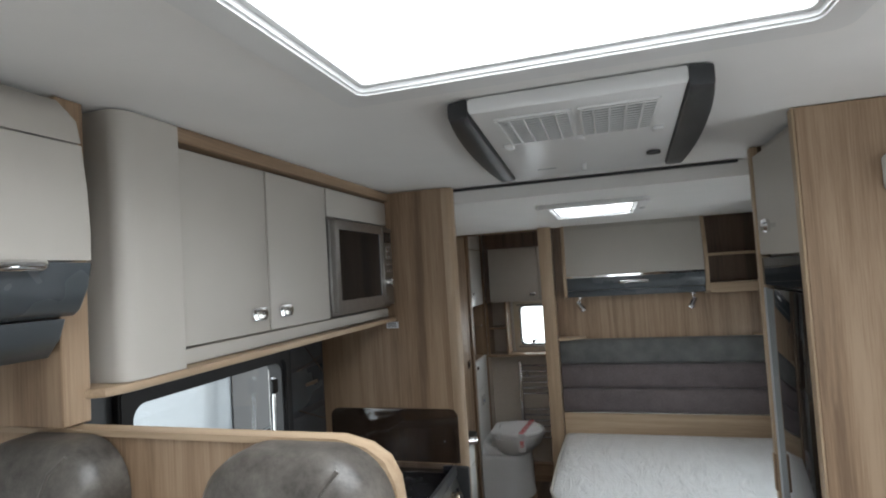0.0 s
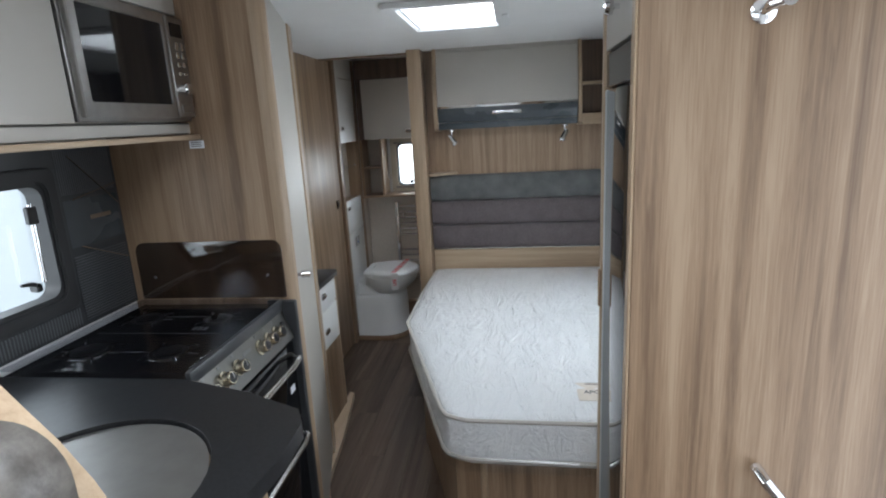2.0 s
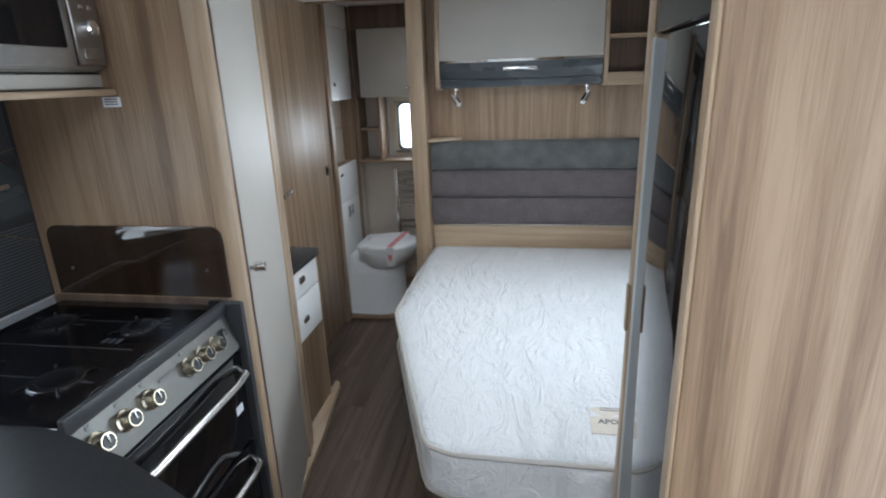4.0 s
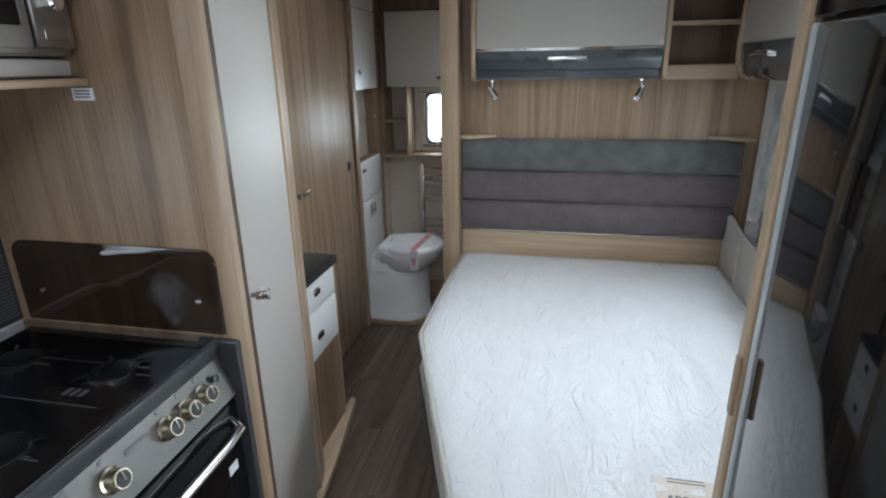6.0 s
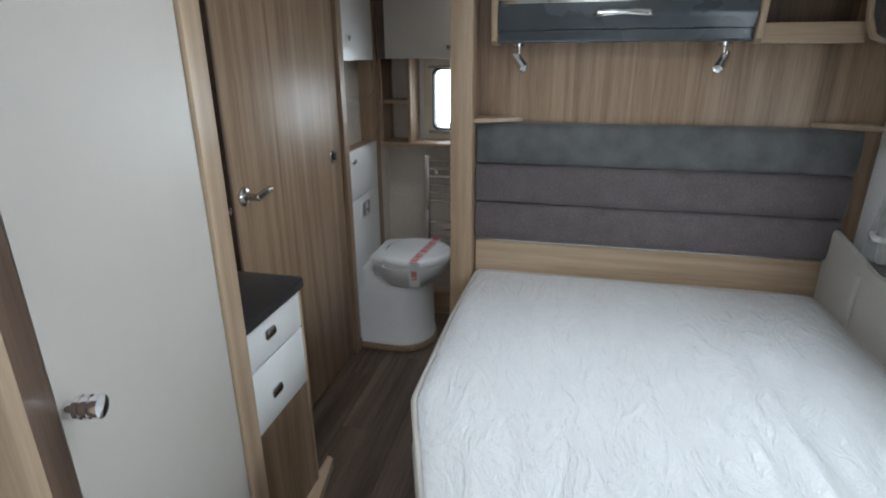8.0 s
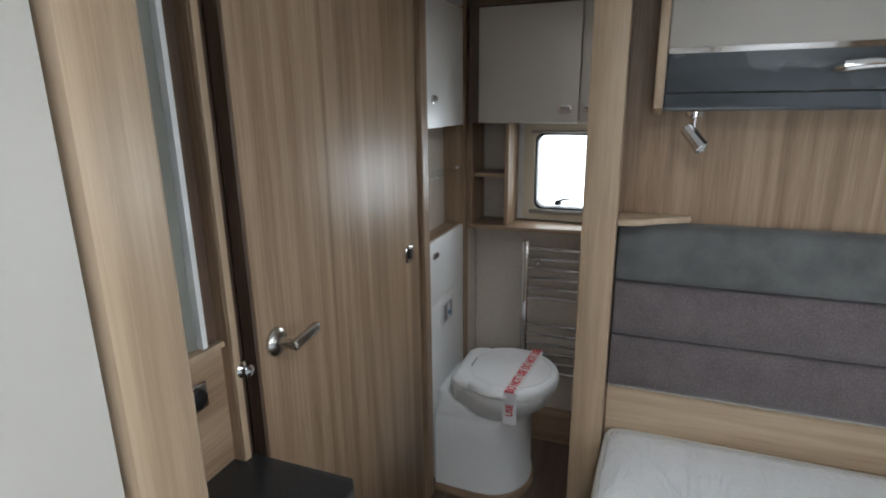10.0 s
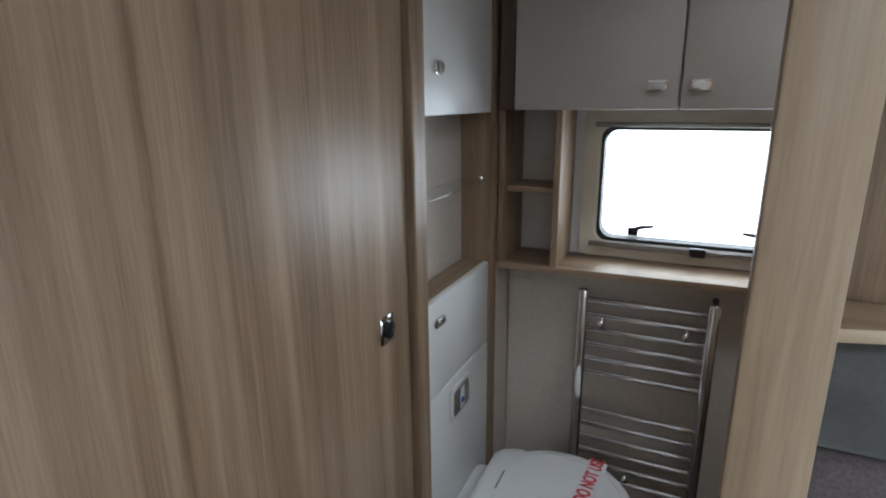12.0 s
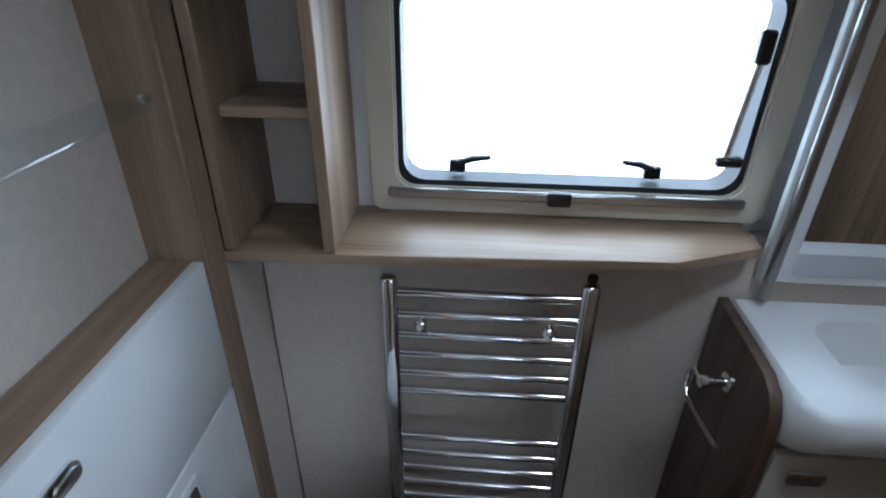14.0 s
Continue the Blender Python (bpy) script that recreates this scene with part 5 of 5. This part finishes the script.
part("base", bx(XL + 0.004, 0.17, 0.378, 1.002, 0.0, 0.298, 0.003), wood_x, bench)
arm = thing("seat_bolster", (-0.16, 0.96, 0.46), "beige leather belt tower between the seat backs", "belt tower")
part("hood", bx(-0.245, -0.066, PY - 0.108, PY - 0.012, 1.222, 1.312, 0.016, 4), beige_leather, arm, "", 60)
part("stem", prism([(-0.244, 1.226), (-0.067, 1.226), (-0.086, 1.200), (-0.128, 1.184), (-0.138, 1.165), (-0.138, 0.465), (-0.194, 0.465), (-0.194, 1.165), (-0.204, 1.184), (-0.232, 1.200)], "y", PY - 0.104, PY - 0.016, 0.006), beige_leather, arm, "", 60)
for x0, x1 in ((-0.245, -0.195), (-0.137, -0.066)):
    part("slot", bx(x0, x1, PY - 0.030, PY - 0.014, 0.47, 1.222, 0.002), black_plastic, arm, "dark belt slot")
for x0 in (-0.232, -0.134):
    tagged(part("seat_belt", prism([(x0, 1.188), (x0 + 0.044, 1.188), (x0 + 0.040, 0.85), (x0 + 0.036, 0.47), (x0 - 0.008, 0.47), (x0 - 0.004, 0.85)], "y", PY - 0.052, PY - 0.048, 0.0), belt_fabric), "dark blue webbing seat belt hanging from the belt tower", "seat belt", "seat belts")

lounge_locker = thing("lounge_locker", (-0.45, 0.771, 1.45), "cream and slate overhead locker above the dinette", "locker")
p0 = [(XL, 1.915), (-0.275, 1.915), (-0.240, 1.88), (-0.232, 1.845), (XL, 1.845)]
p1 = [(XL, 1.842), (-0.231, 1.842), (-0.223, 1.78), (-0.219, 1.72), (-0.219, 1.678), (XL, 1.678)]
p2 = [(XL, 1.675), (-0.219, 1.675), (-0.227, 1.64), (-0.243, 1.61), (-0.255, 1.602), (XL, 1.602)]
part("top_strip", prism(p0, "y", -0.3, 1.002, 0.004), cream, lounge_locker, "", 50)
part("door", prism(p1, "y", -0.3, 1.002, 0.004), cream, lounge_locker, "bowed cream door", 50)
part("lower_panel", prism(p2, "y", -0.3, 1.002, 0.004), slate, lounge_locker, "slate grey lower panel", 50)
part("light_bar", prism([(XL, 1.599), (-0.255, 1.599), (-0.267, 1.57), (-0.290, 1.545), (XL, 1.540)], "y", -0.3, 0.99, 0.004), slate, lounge_locker, "", 50)
part("handle", tube([(-0.221, 0.794, 1.672), (-0.210, 0.806, 1.670), (-0.210, 0.921, 1.670), (-0.221, 0.933, 1.672)], 0.007), chrome, lounge_locker)
divider_up = solid("trim_upper_end", bx(XL, -0.290, 1.007, 1.053, 1.44, ZC - 0.003, 0.002), wood_z, "oak end upright between the overhead lockers", "trim")

# ---- washroom ----
TX, TY0, TY1 = -0.470, 4.13, 4.50
unit = thing("washroom_unit", (-0.5, 4.3, 0), "tall oak washroom unit with white doors and an open niche", "cabinet")
part("near_post", bx(XL, TX + 0.006, 4.120, 4.172, 0, ZC - 0.003, 0.003), wood_z, unit)
part("far_post", bx(XL, TX + 0.004, 4.548, 4.60, 0, ZC - 0.003, 0.003), wood_z, unit)
part("niche_back", bx(XL + 0.001, XL + 0.010, 4.173, 4.547, 0.96, 1.42, 0.0), beige_lining, unit)
part("ledge", bx(XL + 0.011, TX - 0.008, 4.173, 4.547, 0.970, 0.988, 0.002), wood_y, unit)
up = part("upper_door", bx(TX - 0.018, TX, 4.176, 4.588, 1.378, 1.792, 0.003, 2), white_gloss, unit, "white upper door")
pull_catch(4.236, 1.470, TX, up, 0.04, 0.028)
part("top_panel", bx(TX - 0.018, TX, 4.176, 4.588, 1.797, ZC - 0.004, 0.003, 2), white_gloss, unit)
mid_p = part("middle_flap", bx(TX - 0.018, TX, 4.176, 4.546, 0.760, 0.988, 0.003, 2), white_gloss, unit, "white flap door")
pull_catch(4.226, 0.938, TX, mid_p, 0.05, 0.024)
part("flush_panel", bx(TX - 0.018, TX, 4.176, 4.546, 0.05, 0.756, 0.003, 2), white_gloss, unit)
fl = part("flush_control", prism(rounded(4.284, 4.404, 0.645, 0.735, 0.012), "x", TX, TX + 0.006, 0.003), white_plastic, unit, "flush control plate")
part("pad", prism(rounded(4.298, 4.390, 0.657, 0.723, 0.008), "x", TX + 0.006, TX + 0.007, 0.0), steel, fl)
part("window", prism(rounded(4.334, 4.360, 0.661, 0.719, 0.004), "x", TX + 0.007, TX + 0.008, 0.0), white_plastic, fl)
part("flush_button", lathe([(0.008, 0.0), (0.008, 0.002), (0.0, 0.002)], (TX + 0.008, 4.347, 0.682), "x", 16), blue_print, fl)
gshelf = thing("glass_shelf", (-0.5, 4.3, 1.2), "clear acrylic shelf in the washroom niche", "shelf")
gs = part("plate", prism([(XL + 0.012, 4.175), (TX - 0.012, 4.175), (TX - 0.004, 4.20), (TX - 0.004, 4.52), (TX - 0.012, 4.546), (XL + 0.012, 4.546)], "z", 1.205, 1.210, 0.001), clear_glass, gshelf)
gs.visible_shadow = False
part("peg", lathe([(0.006, 0.0), (0.006, -0.014), (0.0, -0.016)], (TX - 0.02, 4.547, 1.214), "y", 14), chrome, gshelf)

toilet = thing("toilet", (-0.25, 4.33, 0), "white cassette toilet with its lid taped down", "toilet")
TC = (-0.214, 4.312)


def oval(cx, cy, rx, ry, n=40, sq=2.3):
    return [(cx + rx * math.copysign(abs(math.cos(2 * math.pi * k / n)) ** (2 / sq), math.cos(2 * math.pi * k / n)), cy + ry * math.copysign(abs(math.sin(2 * math.pi * k / n)) ** (2 / sq), math.sin(2 * math.pi * k / n))) for k in range(n)]


def loft(rings):
    bm = bmesh.new()
    V = [[bm.verts.new((x, y, z)) for x, y in pts] for pts, z in rings]
    m = len(V[0])
    for A, B in zip(V, V[1:]):
        for i in range(m):
            bm.faces.new((A[i], A[(i + 1) % m], B[(i + 1) % m], B[i]))
    bm.faces.new(V[0])
    bm.faces.new(V[-1])
    return tidy(bm)


def lid_line(inset, back=0.0):
    """The outline of the seat and lid: round in front, a squared hinge block behind."""
    r = 0.184 - inset
    pts = [(TC[0] + r * math.cos(radians(a)), TC[1] + (r + 0.002) * math.sin(radians(a))) for a in range(-128, 129, 8)]
    h = [(-0.338, 0.153), (-0.362, 0.150), (-0.388, 0.134), (-0.402, 0.112)]
    pts += [(x + inset + back, TC[1] + w - inset) for x, w in h] + [(x + inset + back, TC[1] - w + inset) for x, w in reversed(h)]
    return pts


def foot_line(grow):
    """A plan of the toilet foot: square against the cabinet, rounded in front."""
    pts = [(-0.466, 4.515 + grow), (-0.30, 4.515 + grow)]
    pts += [(-0.285 + (0.155 + grow) * math.cos(radians(a)), 4.350 + (0.166 + grow) * math.sin(radians(a))) for a in range(78, -79, -12)]
    return pts + [(-0.30, 4.185 - grow), (-0.40, 4.188 - grow), (-0.466, 4.192 - grow)]


foot = part("foot", loft([(foot_line(0.004), 0.034), (foot_line(0.004), 0.058), (foot_line(0.0), 0.062), (foot_line(-0.002), 0.24), (foot_line(-0.006), 0.31), (foot_line(-0.022), 0.336), (foot_line(-0.05), 0.345)]), white_plastic, toilet, "", 50)
part("shoulder", loft([(rounded(-0.466, -0.30, 4.20, 4.50, 0.03), 0.338), (rounded(-0.466, -0.36, 4.21, 4.49, 0.03), 0.375), (rounded(-0.466, -0.42, 4.23, 4.47, 0.02), 0.41)]), white_plastic, toilet, "", 60)
part("bowl", loft([(oval(-0.255, 4.335, 0.115, 0.120), 0.335), (oval(-0.240, 4.325, 0.140, 0.145), 0.37), (oval(TC[0] - 0.01, TC[1], 0.166, 0.168), 0.41), (oval(TC[0] - 0.008, TC[1], 0.176, 0.178), 0.445), (oval(TC[0] - 0.008, TC[1], 0.178, 0.180), 0.458)]), white_plastic, toilet, "", 60)
part("hinge_block", bx(-0.398, -0.30, 4.205, 4.415, 0.385, 0.456, 0.018, 3), white_plastic, toilet, "", 60)
part("seat", loft([(lid_line(0.010), 0.455), (lid_line(0.004), 0.460), (lid_line(0.005), 0.470), (lid_line(0.010), 0.473)]), white_plastic, toilet, "", 40)
lid_t = part("lid", loft([(lid_line(0.006), 0.4745), (lid_line(0.0), 0.479), (lid_line(0.001), 0.492), (lid_line(0.008), 0.501), (lid_line(0.022), 0.506), (lid_line(0.040), 0.5072)]), white_plastic, toilet, "", 40)
part("lid_rim", tube([(TC[0] + 0.008 + 0.150 * math.cos(radians(a)), TC[1] + 0.150 * math.sin(radians(a)), 0.5072) for a in range(0, 360, 9)], 0.0022, 6, True), white_plastic, lid_t)
part("grip_slot", bx(-0.350, -0.346, TC[1] - 0.035, TC[1] + 0.035, 0.5058, 0.5078, 0), print_grey, lid_t)
part("plinth", prism(foot_line(0.012), "z", 0.0, 0.033, 0.004), wood_x, toilet, "oak plinth under the toilet")
tape = thing("warning_tape", (-0.2, 4.3, 0.51), "clear tape printed in red across the toilet lid", "tape")
tm = Matrix.Translation((-0.152, 4.308, 0.5108)) @ Matrix.Rotation(radians(85), 4, "Z")
part("strip", joined(turned(bx(-0.165, 0.165, -0.024, 0.024, -0.0004, 0.0004, 0), tm)), tape_mat, tape)
part("lettering", text_mesh("DO NOT USE", 0.044, tm @ Matrix.Translation((0.088, 0, 0.001)), 0.0004, 0.66), red_print, tape)
part("lettering", text_mesh("DO NOT USE", 0.044, tm @ Matrix.Translation((-0.098, 0, 0.001)), 0.0004, 0.66), red_print, tape)
near = tm @ Vector((-0.165, 0, 0))
part("tail", turned(bx(-0.024, 0.024, -0.0005, 0.0005, -0.12, 0.0, 0), Matrix.Translation((near.x, near.y - 0.012, 0.506)) @ Matrix.Rotation(radians(2), 4, "Z")), tape_mat, tape)
part("lettering", text_mesh("USE", 0.034, Matrix.Translation((near.x, near.y - 0.0135, 0.44)) @ Matrix.Rotation(radians(2), 4, "Z") @ Matrix.Rotation(radians(90), 4, "X") @ Matrix.Rotation(radians(90), 4, "Z"), 0.0004, 0.78), red_print, tape)

lower_lining = solid("wall_rear_lower", bx(-0.466, XR, 4.715, YB - 0.001, 0.0, 0.955, 0.002), beige_lining, "beige textured panel below the washroom window", "wall")
post_filler = solid("trim_filler", bx(XL, -0.467, 4.601, 4.714, 0, 0.955, 0.0), beige_lining, "beige strip beside the washroom unit", "trim")
skirting = solid("baseboard", bx(-0.466, 0.36, 4.640, 4.714, 0.0, 0.13, 0.004), wood_x, "oak box skirting under the towel rail", "baseboard")

sill = thing("window_shelf", (0.0, 4.68, 0.96), "oak shelf and pigeonholes beside the washroom window", "shelf")
part("ledge", prism([(-0.466, 4.597), (-0.30, 4.602), (0.200, 4.624), (0.345, 4.682), (0.345, YB - 0.002), (-0.466, YB - 0.002)], "z", 0.957, 0.975, 0.003), wood_x, sill)
part("left_upright", bx(-0.466, -0.448, 4.60, YB - 0.002, 0.976, 1.40, 0.002), wood_z, sill)
part("divider", bx(-0.318, -0.300, 4.603, YB - 0.002, 0.976, 1.40, 0.002), wood_z, sill)
part("shelf", bx(-0.447, -0.319, 4.625, YB - 0.002, 1.168, 1.184, 0.002), wood_x, sill)
part("back", bx(-0.447, -0.319, YB - 0.010, YB - 0.003, 0.976, 1.40, 0.0), beige_lining, sill)
ww, wlay = caravan_window("window_5", "y", YB, -1, -0.232, 0.332, 1.018, 1.34, "washroom window in an ivory frame, blank bright sky outside", rim=0.042)
for u, way in ((-0.131, 1), (0.193, -1)):
    window_catch(ww, "y", wlay, u, 1.046, way)
part("blind_rail", bx(-0.244, 0.334, YB - 0.034, YB - 0.022, 1.006, 1.022, 0.003), steel, ww, "metal blind rail")
part("rail_catch", bx(0.018, 0.058, YB - 0.045, YB - 0.030, 1.002, 1.028, 0.006, 2), black_plastic, ww)
part("blind_rail", bx(-0.244, 0.334, YB - 0.034, YB - 0.022, 1.336, 1.348, 0.003), steel, ww)
part("stay", tube([(0.291, YB - 0.012, 1.085), (0.303, YB - 0.012, 1.24)], 0.0055), chrome, ww)
part("stay_block", bx(0.292, 0.314, YB - 0.022, YB - 0.004, 1.228, 1.275, 0.004), black_plastic, ww)
part("stay_block", bx(0.276, 0.318, YB - 0.022, YB - 0.004, 1.072, 1.088, 0.004), black_plastic, ww)

rear_cab = thing("washroom_locker", (0.0, 4.7, 1.4), "cream overhead washroom locker with two doors", "locker")
part("body", bx(-0.450, 0.90, 4.582, YB - 0.002, 1.392, ZC - 0.004, 0.001), cream, rear_cab)
for x0, x1, cx in ((-0.412, -0.039, -0.084), (-0.034, 0.45, 0.006)):
    d = part("door", bx(x0, x1, 4.560, 4.581, 1.383, 1.792, 0.003, 2), cream, rear_cab, "cream locker door")
    c = part("catch", prism(rounded(cx - 0.024, cx + 0.024, 1.422, 1.447, 0.008), "y", 4.552, 4.560, 0.002), chrome, d, "chrome push catch")
    part("button", prism(rounded(cx - 0.018, cx + 0.018, 1.427, 1.442, 0.006), "y", 4.549, 4.552, 0.0), dull_chrome, c)
part("end_strip", bx(-0.452, -0.414, 4.562, 4.581, 1.383, 1.795, 0.002), dark_z, rear_cab, "dark oak end strip")
part("cornice", bx(-0.450, 0.90, 4.560, 4.581, 1.796, ZC - 0.004, 0.002), dark_z, rear_cab, "dark oak cornice")

towel = thing("towel_radiator", (-0.06, 4.66, 0.2), "chrome ladder towel radiator on the washroom wall", "radiator")
RZ0, RZ1, RX0, RX1 = 0.235, 0.912, -0.232, 0.091
for x in (RX0, RX1):
    part("upright", bx(x - 0.015, x + 0.015, 4.642, 4.668, RZ0, RZ1, 0.008, 2), chrome, towel, "", 60)
zs = [0.880 - 0.0427 * k for k in range(6)] + [0.546 - 0.0432 * k for k in range(6)]
for z in zs:
    part("rung", tube([(RX0, 4.655, z), (RX1, 4.655, z)], 0.0085, 10), chrome, towel)
for x in (-0.179, 0.032):
    part("bracket", lathe([(0.0, -0.006), (0.006, -0.0045), (0.010, 0.0), (0.012, 0.004), (0.012, 0.010), (0.007, 0.012), (0.007, 0.06), (0.0, 0.06)], (x, 4.640, 0.818), "y", 16), chrome, towel)
part("bracket", lathe([(0.0, -0.006), (0.006, -0.0045), (0.010, 0.0), (0.012, 0.004), (0.012, 0.010), (0.007, 0.012), (0.007, 0.06), (0.0, 0.06)], (-0.085, 4.640, 0.352), "y", 16), chrome, towel)
part("valve", tube([(RX1, 4.655, 0.20), (RX1, 4.655, RZ0)], [0.007, 0.011], 10), chrome, towel)
part("vent_key", bx(RX1 - 0.008, RX1 + 0.008, 4.650, 4.662, RZ1, RZ1 + 0.016, 0.003), black_plastic, towel)

basin_unit = thing("basin_unit", (0.6, 4.55, 0), "white washbasin on a cream cupboard with an oak side", "washbasin")
# oak side coloured dark brown for the shade it stands in
part("side", prism([(4.712, 0.0), (4.48, 0.0), (4.48, 0.76), (4.487, 0.81), (4.507, 0.842), (4.535, 0.855), (4.712, 0.862)], "x", 0.317, 0.335, 0.002), dark_z, basin_unit, "oak side panel with its shade painted in dark brown", 50)
part("cupboard", bx(0.336, 0.95, 4.50, 4.712, 0.05, 0.762, 0.003), cream, basin_unit)
bd = part("door", bx(0.342, 0.70, 4.482, 4.499, 0.06, 0.75, 0.003, 2), cream, basin_unit, "cream cupboard door")
part("catch", prism(rounded(0.365, 0.42, 0.698, 0.724, 0.008), "y", 4.474, 4.482, 0.002), chrome, bd)


def basin_mesh():
    o = rounded(0.336, 0.95, 4.44, 4.712, (0.05, 0.05, 0.004, 0.004), 6)
    i1 = rounded(0.43, 0.90, 4.50, 4.66, 0.045, 6)
    i2 = rounded(0.47, 0.86, 4.525, 4.64, 0.035, 6)
    lo = rounded(0.336, 0.95, 4.475, 4.712, (0.04, 0.04, 0.004, 0.004), 6)
    mid_o = rounded(0.336, 0.95, 4.445, 4.712, (0.05, 0.05, 0.004, 0.004), 6)
    return loft([(lo, 0.766), (mid_o, 0.80), (o, 0.85), (rounded(0.342, 0.945, 4.45, 4.708, (0.045, 0.045, 0.004, 0.004), 6), 0.862), (i1, 0.860), (rounded(0.438, 0.892, 4.507, 4.655, 0.04, 6), 0.845), (i2, 0.79)])


part("basin", basin_mesh(), white_gloss, basin_unit, "white moulded basin", 55)
ring = thing("paper_holder", (0.34, 4.55, 0.75), "chrome paper holder on the oak basin side", "paper holder")
part("mount", lathe([(0.016, 0.0), (0.016, -0.008), (0.008, -0.010), (0.008, -0.035), (0.011, -0.037), (0.011, -0.048), (0.0, -0.05)], (0.3145, 4.594, 0.78), "x", 18), chrome, ring)
part("hoop", tube([(0.268, 4.594, 0.782), (0.260, 4.604, 0.797), (0.257, 4.613, 0.788), (0.256, 4.611, 0.755), (0.256, 4.596, 0.744), (0.257, 4.541, 0.749), (0.258, 4.490, 0.757), (0.258, 4.484, 0.758)], 0.0042, 10), chrome, ring)
bath_mirror = thing("washroom_mirror", (0.6, 4.70, 0.9), "washroom mirror in a pale frame above the basin", "mirror")
part("frame", bx(0.362, 0.95, 4.695, 4.712, 0.905, 1.40, 0.003), white_plastic, bath_mirror)
part("glass", bx(0.405, 0.94, 4.690, 4.695, 0.925, 1.39, 0.0), mirror_mat, bath_mirror)
part("upright", bx(0.368, 0.384, 4.682, 4.695, 0.875, 1.40, 0.004), steel, bath_mirror)
wash_wall = solid("wall_washroom_side", bx(0.955, 0.985, HY + 0.03, YB, 0, ZC - 0.002, 0.0), wood_z, "oak wall at the end of the washroom", "wall")

# ---- floor planks ----
PW, PL = 0.118, 0.92
plank_meshes = {}
for c in range(18):
    x0 = XL + 0.0 + c * PW
    if x0 > XR - 0.02:
        break
    off = (c * 0.37) % PL
    y = YF - off
    while y < YB:
        a0, a1 = max(y, YF), min(y + PL, YB)
        x1 = min(x0 + PW, XR)
        if a1 - a0 > 0.05:
            key = (round(x1 - x0, 4), round(a1 - a0, 4))
            if key not in plank_meshes:
                b = bx(0.0008, key[0] - 0.0008, 0.0008, key[1] - 0.0008, -0.006, 0.0, 0.0)
                me = bpy.data.meshes.new("plank")
                b.to_mesh(me)
                b.free()
                me.materials.append(plank_mat)
                plank_meshes[key] = me
            pk = new("plank", plank_meshes[key])
            pk.location = (x0, a0, 0)
            pk.parent = floor
        y += PL
